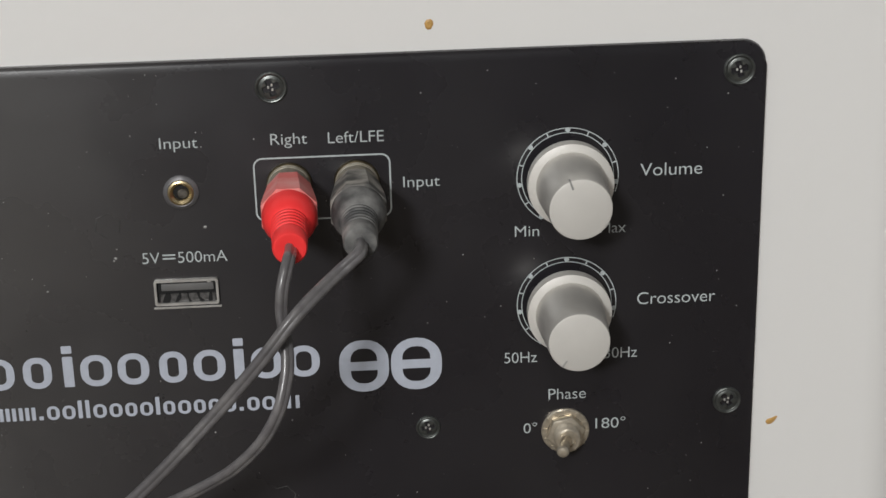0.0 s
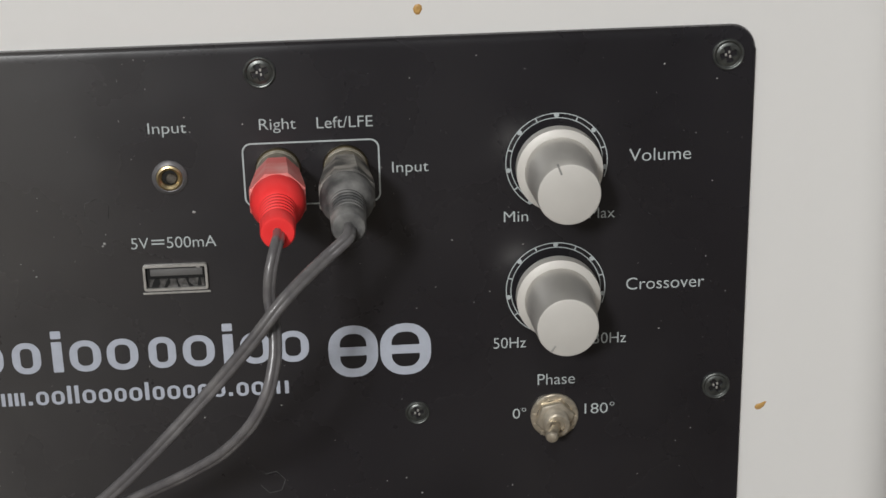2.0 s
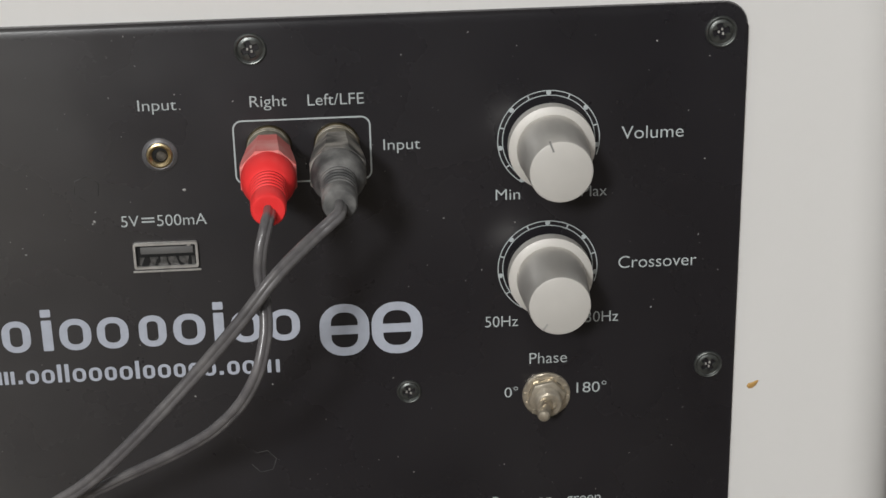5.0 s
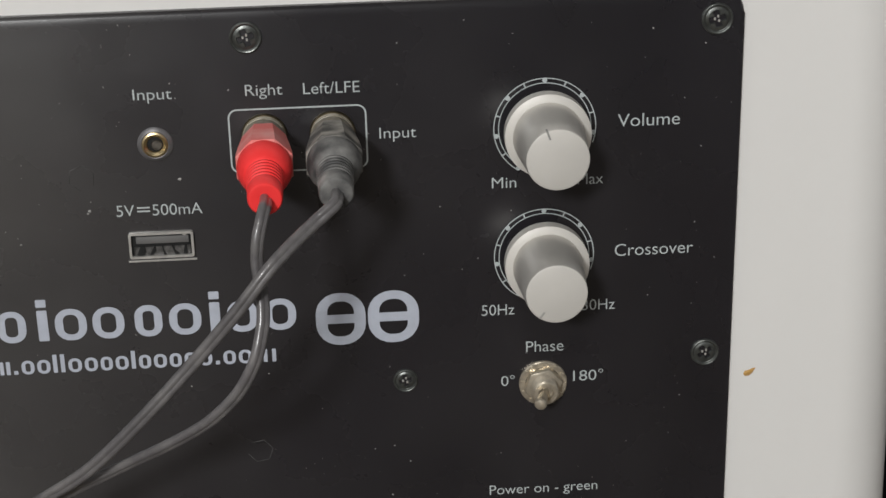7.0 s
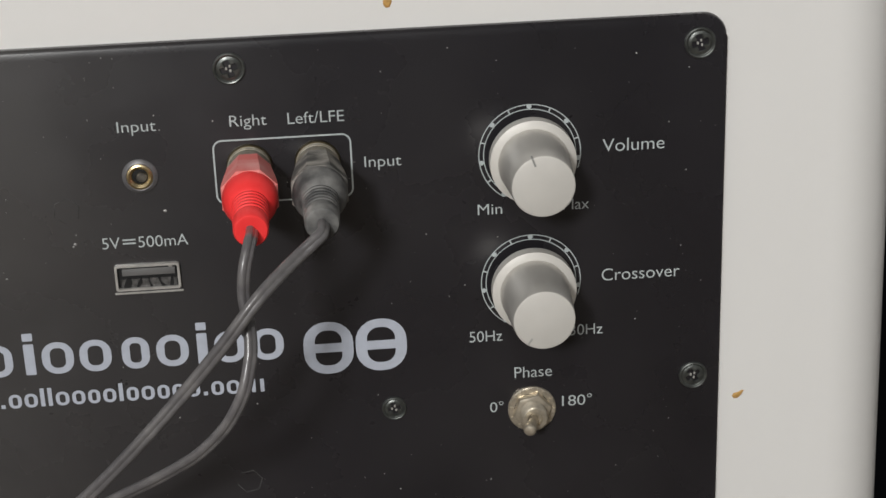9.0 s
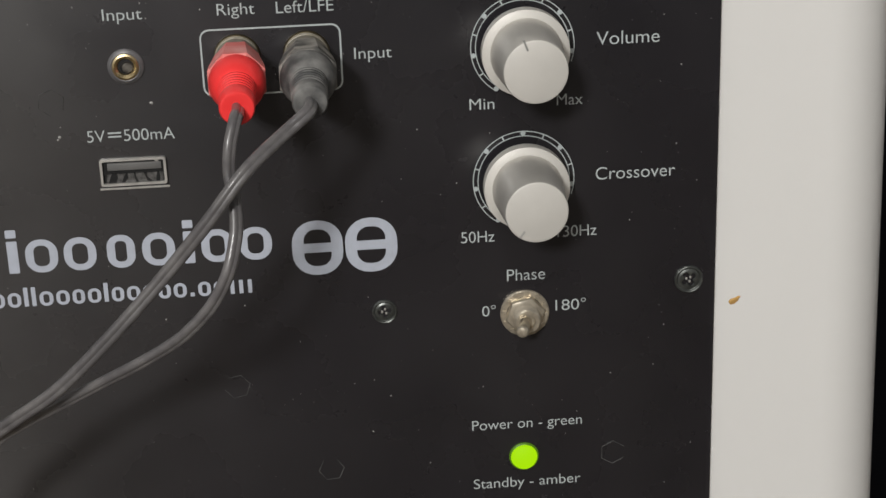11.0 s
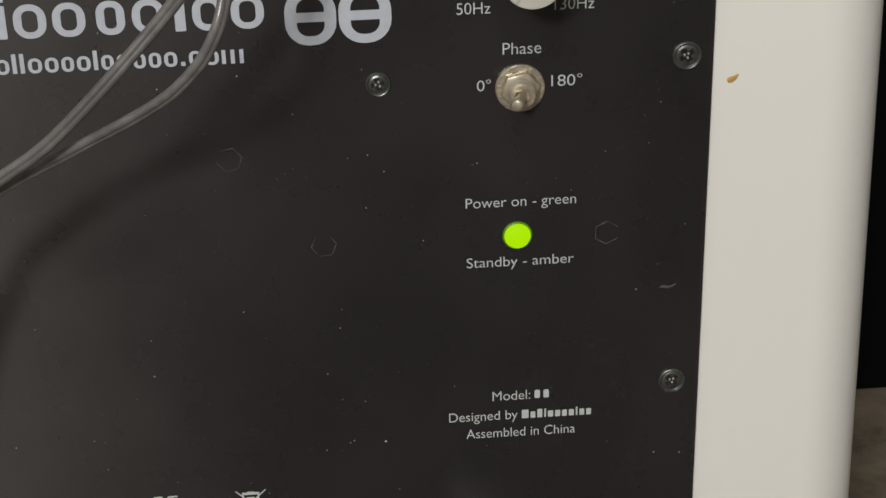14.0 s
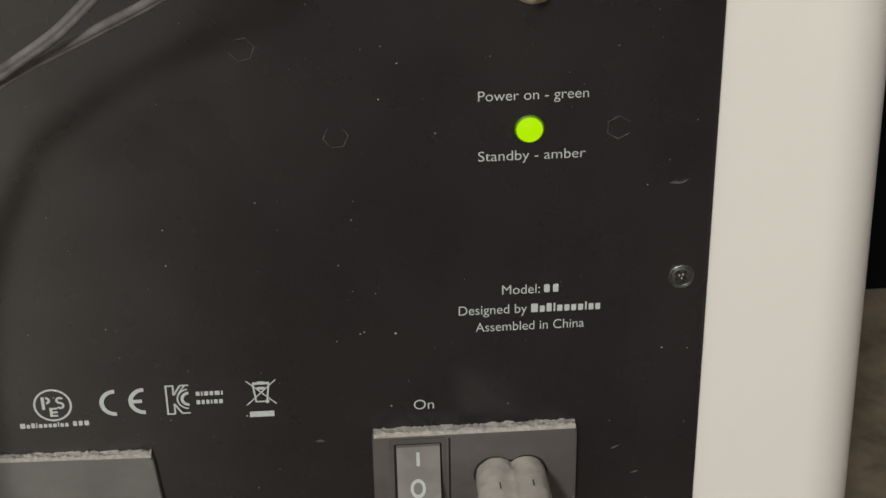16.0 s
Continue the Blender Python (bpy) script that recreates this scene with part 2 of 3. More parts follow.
def tube(bm, pts, radius, seg=14, steps=10, flat=False):
    """A cord through places (metres), smoothed; flat: with a groove along it, like twin wire."""
    P = [Vector(p) for p in pts]
    P = [P[0] * 2 - P[1]] + P + [P[-1] * 2 - P[-2]]
    line = []
    for i in range(1, len(P) - 2):
        for k in range(steps):
            t = k / steps
            a, b, c, d = P[i - 1:i + 3]
            line.append(0.5 * ((2 * b) + (c - a) * t + (2 * a - 5 * b + 4 * c - d) * t * t + (3 * b - a - 3 * c + d) * t ** 3))
    line.append(P[-2])
    up = Vector((0.3, -1, 0.2)).normalized()
    rings = []
    for i, p in enumerate(line):
        d = (line[min(i + 1, len(line) - 1)] - line[max(i - 1, 0)]).normalized()
        s = d.cross(up).normalized()
        up = s.cross(d).normalized()
        ring = []
        for k in range(seg):
            c, h = math.cos(2 * math.pi * k / seg), math.sin(2 * math.pi * k / seg)
            if flat:
                c, h = c * 1.04, h * (0.80 - 0.20 * math.exp(-(c / 0.30) ** 2))
            ring.append(bm.verts.new(p + radius * (c * s + h * up)))
        rings.append(ring)
    for a, b in zip(rings, rings[1:]):
        for k in range(seg):
            bm.faces.new((a[k], a[(k + 1) % seg], b[(k + 1) % seg], b[k]))
    bm.faces.new(rings[0][::-1])
    bm.faces.new(rings[-1])
    return bm


def swept(bm, start, end, profile, seg=32, spin=0.0):
    """A body of revolution along a line between two places in mm; profile of (share of the way, radius, facets or 0)."""
    a, b = mm(*start), mm(*end)
    d = (b - a).normalized()
    s = d.cross(Vector((0, 0, 1))).normalized()
    u = s.cross(d).normalized()
    rings = []
    for t, r, fc in profile:
        ring = []
        for k in range(seg):
            ang = 2 * math.pi * k / seg
            q = r
            if fc:
                w = 2 * math.pi / fc
                q = r * math.cos(w / 2) / math.cos(((ang + spin) % w) - w / 2)
            ring.append(bm.verts.new(a + (b - a) * t + q / 1000 * (math.sin(ang) * s + math.cos(ang) * u)))
        rings.append(ring)
    for p, q in zip(rings, rings[1:]):
        for k in range(seg):
            bm.faces.new((p[k], p[(k + 1) % seg], q[(k + 1) % seg], q[k]))
    bm.faces.new(rings[0][::-1])
    bm.faces.new(rings[-1])
    return bm


# ---- the room ----
X0, X1, Y0, Y1, TOP = -2.2, 1.9, -3.0, 1.5, 2.5


def wall(name, lo, hi, label):
    bm = bmesh.new()
    box(bm, lo, hi)
    ob = part(name, bm, M_WALL, None, smooth=False)
    return tagged(ob, label, "wall", kind="structure")


floor = part("floor", box(bmesh.new(), (X0, Y0, -0.05), (X1, Y1, 0.0)), M_CARPET, None, smooth=False)
tagged(floor, "beige and brown short pile carpet floor", "floor", kind="structure")
ceiling = part("ceiling", box(bmesh.new(), (X0, Y0, TOP), (X1, Y1, TOP + 0.1)), M_WALL, None, smooth=False)
tagged(ceiling, "plain pale painted ceiling", "ceiling", kind="structure")
wall("wall_north", (X0, Y1, -0.05), (X1, Y1 + 0.12, TOP + 0.1), "plain pale painted wall behind the subwoofer")
wall("wall_east", (X1, Y0, -0.05), (X1 + 0.12, Y1, TOP + 0.1), "plain pale painted side wall")
wall("wall_west", (X0 - 0.12, Y0, -0.05), (X0, Y1, TOP + 0.1), "plain pale painted side wall")
bm = bmesh.new()
wx0, wx1, wz0, wz1 = WIN[0] - 0.22, WIN[0] + 0.22, WIN[2] - 0.25, WIN[2] + 0.25
for lo, hi in (((X0, wz1), (X1, TOP)), ((X0, -0.05), (X1, wz0)), ((X0, wz0), (wx0, wz1)), ((wx1, wz0), (X1, wz1))):
    box(bm, (lo[0], Y0 - 0.12, lo[1]), (hi[0], Y0, hi[1]))
tagged(part("wall_south", bm, M_WALL, None, smooth=False), "plain pale painted wall with a window opening", "wall", kind="structure")

# black piece of furniture beside the subwoofer
furn = thing("side_cabinet", (0.55, 0.45, 0), "plain black furniture side standing on the carpet in shade", "cabinet")
part("body", box(bmesh.new(), (0.105, 0.213, 0.0), (0.95, 0.72, 0.62), 0.004), M_FURN, furn)

# ---- subwoofer ----
SUB = Vector((-0.08, 0.15, 0.0))
sub = thing("subwoofer", SUB, "white subwoofer with a black back panel, standing on carpet", "subwoofer")

CAB_R = 83.8
bm = bmesh.new()
lo, hi = Vector((-0.2425, 0.0015, 0.017)), Vector((CAB_R / 1000, 0.302, 0.337))
box(bm, lo, hi, 0.017, 10)
for v in bm.verts:
    if v.co.x > 0:
        v.co.x += (0.200 - v.co.z) * 0.020      # this side leans out a little towards the floor
cabinet = part("cabinet", bm, M_WHITE, sub, "white satin painted cabinet with rounded edges")
for fx in (-0.2, 0.04):
    for fy in (0.045, 0.26):
        bm = bmesh.new()
        g = bmesh.ops.create_cone(bm, cap_ends=True, segments=28, radius1=0.014, radius2=0.017, depth=0.018)
        for v in g["verts"]:
            v.co += Vector((fx, fy, 0.009))
        part("foot", bm, M_BLACK, sub, "black rubber foot")

# drops of dried brown liquid on the paint
for cx, cz, pts in ((-28.4, 22.8, [(0.9, 0), (0.85, 0.7), (0.3, 1.15), (-0.5, 1.0), (-0.95, 0.3), (-0.8, -0.6), (-0.3, -1.1), (0.4, -1.0)]),
                    (46.2, -70.9, [(1.5, 0.95), (1.0, 1.05), (0.1, 0.6), (-0.9, 0.35), (-1.25, -0.3), (-0.8, -0.95), (0.1, -0.9), (0.9, -0.2)])):
    bm = bmesh.new()
    rim = [bm.verts.new(mm(cx + x, 1.49, cz + z)) for x, z in pts]
    mid = [bm.verts.new(mm(cx + x * 0.6, 1.22, cz + z * 0.6)) for x, z in pts]
    for k in range(len(pts)):
        bm.faces.new((rim[k], rim[(k + 1) % len(pts)], mid[(k + 1) % len(pts)], mid[k]))
    bm.faces.new(mid)
    part("stain", bm, M_STAIN, cabinet, "dried amber brown drop")

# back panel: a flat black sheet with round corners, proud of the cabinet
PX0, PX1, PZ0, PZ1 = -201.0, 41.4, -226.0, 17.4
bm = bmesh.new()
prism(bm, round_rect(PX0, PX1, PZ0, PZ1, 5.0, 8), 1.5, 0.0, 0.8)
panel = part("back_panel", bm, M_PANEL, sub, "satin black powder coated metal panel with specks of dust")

# screws
def cross_depth(x, z, turn, size):
    c, s = math.cos(turn), math.sin(turn)
    u, v = abs(x * c + z * s), abs(-x * s + z * c)
    d = 0.0
    for p, q in ((u, v), (v, u)):
        if p < 1.75 * size and q < 0.60 * size:
            d = max(d, 1.0 - 0.45 * p / 1.75)
    return d


def screw(cx, cz, r, turn, label):
    bm = bmesh.new()
    seg, rings = 56, []
    prof = [(1.0, 0.0), (0.97, -0.45), (0.90, -0.62), (0.84, -0.55), (0.80, -0.30), (0.76, -0.22), (0.70, -0.28)]
    for q, y in prof:
        rings.append([(q * r, y, k) for k in range(seg)])
    for q in (0.62, 0.56, 0.50, 0.44, 0.38, 0.32, 0.26, 0.20, 0.14, 0.08):
        rings.append([(q * r, None, k) for k in range(seg)])
    vs = []
    for ring in rings:
        row = []
        for q, y, k in ring:
            a = 2 * math.pi * k / seg
            x, z = q * math.sin(a), q * math.cos(a)
            if y is None:
                y = -0.28 - 0.22 * (1 - (q / r) ** 2) + 0.95 * cross_depth(x, z, turn, r / 3.3)
            row.append(bm.verts.new(mm(cx + x, y, cz + z)))
        vs.append(row)
    for a, b in zip(vs, vs[1:]):
        for k in range(seg):
            bm.faces.new((a[k], a[(k + 1) % seg], b[(k + 1) % seg], b[k]))
    bm.faces.new(vs[-1])
    return part("screw", bm, M_SCREW, panel, label)


for cx, cz, r, turn in ((-61.2, 11.3, 3.35, 0.35), (35.7, 11.3, 3.35, 0.25), (35.6, -64.5, 3.2, 0.6), (-31.1, -67.7, 2.75, 0.2), (35.1, -144.8, 3.2, 0.75)):
    s = screw(cx, cz, r, turn, "black cross-head screw")
    # bright bits painted in as glints of light, and some worn metal
    bm = bmesh.new()
    for k in range(3):
        a = turn + k * 2.2
        box(bm, mm(cx + 0.55 * math.sin(a) - 0.22, -0.34, cz + 0.55 * math.cos(a) - 0.3), mm(cx + 0.55 * math.sin(a) + 0.22, -0.05, cz + 0.55 * math.cos(a) + 0.3), 0.0001, 1)
    part("slot_glint", bm, M_STEEL, panel, "bright bits for glints and worn steel in the screw slot")

# round-headed fixings that show through the paint as hexagons
for cx, cz, turn in ((-44.6, -105.1, 0.1), (18.9, -105.6, 0.5), (-64.0, -83.4, 0.2), (-97.0, -17.3, 0.4)):
    bm = bmesh.new()
    a = [(cx + 2.95 * math.cos(turn + k * math.pi / 3), cz + 2.95 * math.sin(turn + k * math.pi / 3)) for k in range(6)]
    b = [(cx + 2.72 * math.cos(turn + k * math.pi / 3), cz + 2.72 * math.sin(turn + k * math.pi / 3)) for k in range(6)]
    va = [bm.verts.new(mm(x, 0.0, z)) for x, z in a]
    vm = [bm.verts.new(mm((p[0] + q[0]) / 2, -0.10, (p[1] + q[1]) / 2)) for p, q in zip(a, b)]
    vb = [bm.verts.new(mm(x, 0.0, z)) for x, z in b]
    for k in range(6):
        j = (k + 1) % 6
        if k == int(turn * 10) % 6:
            continue                             # one side is lost in the paint
        bm.faces.new((va[k], va[j], vm[j], vm[k]))
        bm.faces.new((vm[k], vm[j], vb[j], vb[k]))
    part("hexagon_mark", bm, M_MARK, panel, "faint raised hexagon under the paint", smooth=False)

# printed words
for text, x0, x1, base, cap in (
        ("Input", -84.9, -77.0, -0.95, 2.35), ("5V", -90.5, -86.8, -26.15, 2.45), ("500mA", -83.0, -72.6, -26.2, 2.45),
        ("Right", -62.0, -54.4, -1.0, 2.35), ("Left/LFE", -50.1, -38.5, -1.15, 2.4), ("Input", -34.8, -27.1, -11.45, 2.35),
        ("Volume", 15.3, 28.5, -11.15, 2.75), ("Min", -11.4, -6.2, -23.65, 2.4), ("Max", 6.9, 12.4, -23.6, 2.4),
        ("Crossover", 15.1, 32.2, -40.5, 2.75), ("50Hz", -14.0, -6.8, -53.1, 2.5), ("130Hz", 6.8, 15.3, -52.95, 2.5),
        ("Phase", -4.3, 4.0, -62.4, 2.6), ("0°", -9.9, -6.9, -70.4, 2.4), ("180°", 6.2, 12.9, -70.05, 2.5),
        ("Power on - green", -12.8, 11.9, -97.9, 2.4), ("Standby - amber", -12.8, 11.5, -112.6, 2.4),
        ("Model:", -7.3, 1.6, -147.6, 2.45), ("Designed by", -17.6, -1.4, -152.8, 2.45), ("Assembled in China", -13.6, 12.3, -157.55, 2.45),
        ("On", -28.8, -23.9, -178.8, 2.7)):
    writing(text, x0, x1, base, cap, panel)

bm = bmesh.new()
for z in (-24.55, -25.35):
    ink_fill(bm, [(-86.2, z), (-83.5, z), (-83.5, z + 0.35), (-86.2, z + 0.35)])
part("direct_current_sign", bm, M_INK, panel, smooth=False)

# printed frame round the two sockets
bm = bmesh.new()
ink_band(bm, round_rect(-65.95, -37.3, -17.75, -3.75, 2.0), round_rect(-65.6, -37.65, -17.4, -4.1, 1.65))
part("printed_frame", bm, M_INK, panel, "pale printed rounded outline", smooth=False)


def ring_mark(bm, x0, x1, z0, z1, stroke, bar=False):
    r = min(x1 - x0, z1 - z0) / 2 * 0.92
    ink_band(bm, round_rect(x0, x1, z0, z1, r), round_rect(x0 + stroke, x1 - stroke, z0 + stroke * 0.8, z1 - stroke * 0.8, max(0.05, r - stroke)))
    if bar:
        zc = (z0 + z1) / 2
        h = stroke * 0.42
        ink_fill(bm, [(x0 + stroke * 0.4, zc - h), (x1 - stroke * 0.4, zc - h), (x1 - stroke * 0.4, zc + h), (x0 + stroke * 0.4, zc + h)], PRINT_Y - 0.01)


def block_mark(bm, x0, x1, z0, z1, r=0.25):
    ink_fill(bm, round_rect(x0, x1, z0, z1, r, 3))


# maker's mark in plain rings and bars
k = 1 / 8.13
for a, b, kind in ((-85, -34, "r"), (-22, 32, "r"), (47, 97, "d"), (117, 135, "i"), (147, 202, "r"), (212, 267, "r"), (285, 333, "r"),
                   (345, 401, "g"), (416, 434, "i"), (446, 500, "r"), (511, 567, "r")):
    x0, x1 = -54.4 + (a - 566) * k, -54.4 + (b - 566) * k
    bm = bmesh.new()
    if kind == "i":
        block_mark(bm, x0, x1, -53.9, -46.7)
        block_mark(bm, x0, x1, -46.0, -44.2)
    else:
        ring_mark(bm, x0, x1, -54.0, -46.6, 1.75)
    part("maker_mark", bm, M_LOGO, panel, "plain lavender grey printed shape", smooth=False)
for x0, x1 in ((-50.1, -39.3), (-38.8, -27.7)):
    bm = bmesh.new()
    ring_mark(bm, x0, x1, -58.3, -46.0, 2.5, True)
    part("type_mark", bm, M_LOGO, panel, "large plain lavender grey rounded shape", smooth=False)
x = -128.6
for ch, w in (("w", 3.6), ("w", 3.6), ("w", 3.6), (".", 1.2), ("o", 2.75), ("o", 2.8), ("i", 1.0), ("i", 1.0), ("o", 2.9), ("o", 2.8), ("o", 2.6), ("o", 2.8), ("i", 1.0),
              ("o", 2.6), ("o", 2.8), ("o", 2.6), ("o", 2.6), ("o", 2.75), (".", 1.2), ("o", 2.7), ("o", 2.9), ("m", 4.6)):
    bm = bmesh.new()
    if ch == "o":
        ring_mark(bm, x, x + w, -61.6, -58.3, 0.82)
    elif ch == ".":
        block_mark(bm, x + 0.1, x + 1.0, -61.5, -60.6, 0.1)
    elif ch == "i":
        block_mark(bm, x, x + 0.9, -61.5, -57.2, 0.1)
    else:
        for q in range(3):
            block_mark(bm, x + q * (w - 0.85) / 2, x + q * (w - 0.85) / 2 + 0.85, -61.5, -58.4, 0.1)
    part("address_mark", bm, M_LOGO, panel, "small plain lavender grey shape", smooth=False)
    x += w + 0.62

# words that are left as bars, and the approval marks
bm = bmesh.new()
block_mark(bm, 2.6, 3.9, -147.5, -145.3, 0.35)
block_mark(bm, 4.7, 6.0, -147.5, -145.3, 0.35)
part("text_bar", bm, M_INK, panel, smooth=False)
def text_bar(x, base, high, widths, gap, tall=()):
    """A word left as a row of small bars; tall: which of them reach above the rest."""
    bm = bmesh.new()
    for q, w in enumerate(widths):
        block_mark(bm, x, x + w, base, base + high * (1.36 if q in tall else 1.0), min(0.16, w * 0.3))
        x += w + gap
    part("text_bar", bm, M_INK, panel, "pale printed word left as small bars", smooth=False)


text_bar(-0.4, -152.8, 1.7, (1.6, 1.15, 1.2, 0.4, 1.25, 1.2, 1.15, 1.2, 0.4, 1.15, 1.15), 0.46, (0, 2, 3, 8))
text_bar(-123.5, -178.6, 1.05, (1.25, 0.8, 0.85, 0.3, 0.9, 0.85, 0.8, 0.85, 0.3, 0.8, 0.8), 0.3, (0, 2, 3, 8))
text_bar(-110.9, -178.5, 1.35, (0.95, 0.95, 1.1), 0.4)
text_bar(-81.0, -171.7, 1.2, (0.9, 0.4, 1.0, 0.85, 1.2, 0.4), 0.34)
text_bar(-81.0, -174.1, 1.2, (0.9, 0.75, 0.75, 0.4, 0.9, 0.9), 0.34)
# round mark: a ring with three bent strokes in it
bm = bmesh.new()
ink_arc(bm, (-115.1, -172.3), 4.3, 0.52, 0, 360, 64)
block_mark(bm, -117.7, -116.95, -173.5, -169.9, 0.1)
ink_arc(bm, (-116.6, -170.9), 0.75, 0.6, 0, 180, 12, PRINT_Y - 0.01)
ink_arc(bm, (-113.3, -171.0), 0.72, 0.58, -180, 60, 16)
ink_arc(bm, (-113.3, -172.45), 0.72, 0.58, 0, 240, 16, PRINT_Y - 0.01)
block_mark(bm, -116.0, -115.3, -175.6, -173.0, 0.1)
for z in (-175.6, -174.6, -173.55):
    block_mark(bm, -115.3, -114.1, z, z + 0.52, 0.1)
part("approval_mark", bm, M_INK, panel, "pale round approval mark", smooth=False)
# two half rings, the second with a middle stroke
bm = bmesh.new()
ink_arc(bm, (-100.3, -172.5), 3.2, 1.05, 178, 362, 32)
ink_arc(bm, (-93.4, -172.4), 3.2, 1.05, 178, 362, 32)
ink_line(bm, (-96.8, -172.4), (-93.9, -172.4), 1.0, PRINT_Y - 0.01)
part("approval_mark", bm, M_INK, panel, "two pale half rings", smooth=False)
# angular outlined mark
bm = bmesh.new()
for a, b in (((-88.0, -168.3), (-88.0, -176.7)), ((-88.0, -168.5), (-86.2, -168.5)), ((-88.0, -176.5), (-86.2, -176.5)), ((-86.3, -168.4), (-86.3, -171.2)), ((-86.3, -173.6), (-86.3, -176.5)),
             ((-86.3, -171.2), (-84.6, -168.5)), ((-86.3, -173.6), (-84.6, -176.4)), ((-84.7, -168.5), (-82.6, -168.5)), ((-84.7, -176.4), (-82.6, -176.4))):
    ink_line(bm, a, b, 0.42, PRINT_Y - 0.004 * len(bm.faces))
ink_arc(bm, (-82.7, -172.4), 2.75, 0.4, 185, 355, 20)
ink_arc(bm, (-82.7, -172.4), 1.65, 0.75, 180, 360, 20)
ink_line(bm, (-83.6, -168.6), (-85.2, -171.0), 0.34, PRINT_Y - 0.05)
part("approval_mark", bm, M_INK, panel, "pale outlined angular approval mark", smooth=False)
# crossed-out bin
bm = bmesh.new()
for a, b, w in (((-68.9, -168.2), (-61.9, -175.0), 0.3), ((-61.8, -168.1), (-69.0, -175.1), 0.3), ((-67.3, -169.3), (-66.7, -174.3), 0.42), ((-63.5, -169.2), (-64.1, -174.3), 0.42),
                ((-67.4, -169.0), (-63.3, -169.0), 0.7), ((-66.7, -174.2), (-64.1, -174.2), 0.4), ((-66.4, -170.4), (-64.5, -170.4), 0.8), ((-64.6, -168.6), (-66.2, -168.6), 0.3)):
    ink_line(bm, a, b, w, PRINT_Y - 0.004 * len(bm.faces))
ink_dot(bm, (-64.1, -174.2), 0.5, 12, PRINT_Y - 0.05)
block_mark(bm, -68.5, -62.6, -178.6, -177.0, 0.1)
part("disposal_mark", bm, M_INK, panel, "pale crossed-out bin over a bar", smooth=False)
# end of a further mark at the panel's far side
bm = bmesh.new()
ink_arc(bm, (-132.2, -172.2), 3.4, 0.6, 20, 160, 20)
part("approval_mark", bm, M_INK, panel, "edge of a pale round mark", smooth=False)


# ---- dials and knobs ----
def dial(cx, cz):
    bm = bmesh.new()
    ink_arc(bm, (cx, cz), 10.75, 0.21, -147, 110, 80)
    ink_arc(bm, (cx, cz), 9.75, 0.2, -147, 118, 80)
    for k in range(7):
        a = -147 + 49 * k
        if a > 100:
            continue
        ink_dot(bm, (cx + 10.35 * math.sin(radians(a)), cz + 10.35 * math.cos(radians(a))), 0.54, y=PRINT_Y - 0.01)
        b = radians(a + 24.5)
        if a < 90:
            ink_line(bm, (cx + 9.75 * math.sin(b), cz + 9.75 * math.cos(b)), (cx + 10.75 * math.sin(b), cz + 10.75 * math.cos(b)), 0.3, PRINT_Y - 0.01)
    part("dial_print", bm, M_INK, panel, "pale double arc with dots", smooth=False)


def knob(cx, cz, turn, name, notch):
    bm = bmesh.new()
    turned(bm, (cx, 0, cz), [(6.0, -3.1), (8.9, -3.1), (9.0, -3.2), (9.02, -6.0), (7.8, -6.55), (7.3, -6.6)], 72)
    skirt = part(name, bm, M_KNOB, sub, "satin silver control knob with a flared skirt")
    bm = bmesh.new()
    turned(bm, (cx, 0, cz), [(7.45, -6.7), (7.4, -7.2), (6.8, -16.0), (6.42, -20.95), (6.30, -21.2)], 72)
    part("cap", bm, M_KNOBSIDE, skirt, "brushed silver tapered knob side")
    bm = bmesh.new()
    turned(bm, (cx, 0, cz), [(6.36, -21.1), (6.30, -21.2), (6.05, -21.3), (0, -21.36)], 72)
    part("cap_face", bm, M_KNOB, skirt, "smooth pale silver front face")
    bm = bmesh.new()
    a = radians(turn)
    u, v = Vector((math.sin(a), 0, math.cos(a))), Vector((math.cos(a), 0, -math.sin(a)))
    pts = []
    for r, y in ((6.52, -19.9), (6.48, -20.95), (6.25, -21.3), (4.6, -21.39)):
        for s in (-0.2, 0.2):
            pts.append(bm.verts.new(mm(cx, y, cz) + (u * r + v * s) / 1000))
    for k in range(3):
        bm.faces.new((pts[2 * k], pts[2 * k + 1], pts[2 * k + 3], pts[2 * k + 2]))
    part("pointer", bm, notch, skirt, "dark pointer line")
    # black core that paints the shade in the gap under the skirt
    bm = bmesh.new()
    turned(bm, (cx, 0, cz), [(6.6, 0.0), (6.6, -3.15), (0, -3.15)], 48)
    part("gap_shade", bm, M_HOLE, skirt)


dial(-0.1, -10.65)
dial(-0.3, -39.6)
knob(-0.1, -10.65, -20, "volume_knob", M_NOTCH)
knob(-0.3, -39.6, 214, "crossover_knob", M_FAINT)

# ---- phase switch ----
CX, CZ = -0.6, -70.0
bm = bmesh.new()
turned(bm, (CX, 0, CZ), [(5.35, 0), (5.35, -0.55), (5.1, -0.75), (4.0, -0.8)], 40)
for k in range(12):
    a = 2 * math.pi * k / 12 + 0.1
    c = mm(CX + 4.7 * math.sin(a), -0.8, CZ + 4.7 * math.cos(a))
    box(bm, c - Vector((0.0005, 0.00025, 0.0005)), c + Vector((0.0005, 0.00025, 0.0005)), 0.0001, 1)
toggle = part("phase_switch", bm, M_NICKEL, sub, "nickel plated toggle switch with a toothed washer")
bm = bmesh.new()
prism(bm, [(CX + 4.45 * math.sin(0.3 + k * math.pi / 3), CZ + 4.45 * math.cos(0.3 + k * math.pi / 3)) for k in range(6)], -0.7, -2.5, 0.7)
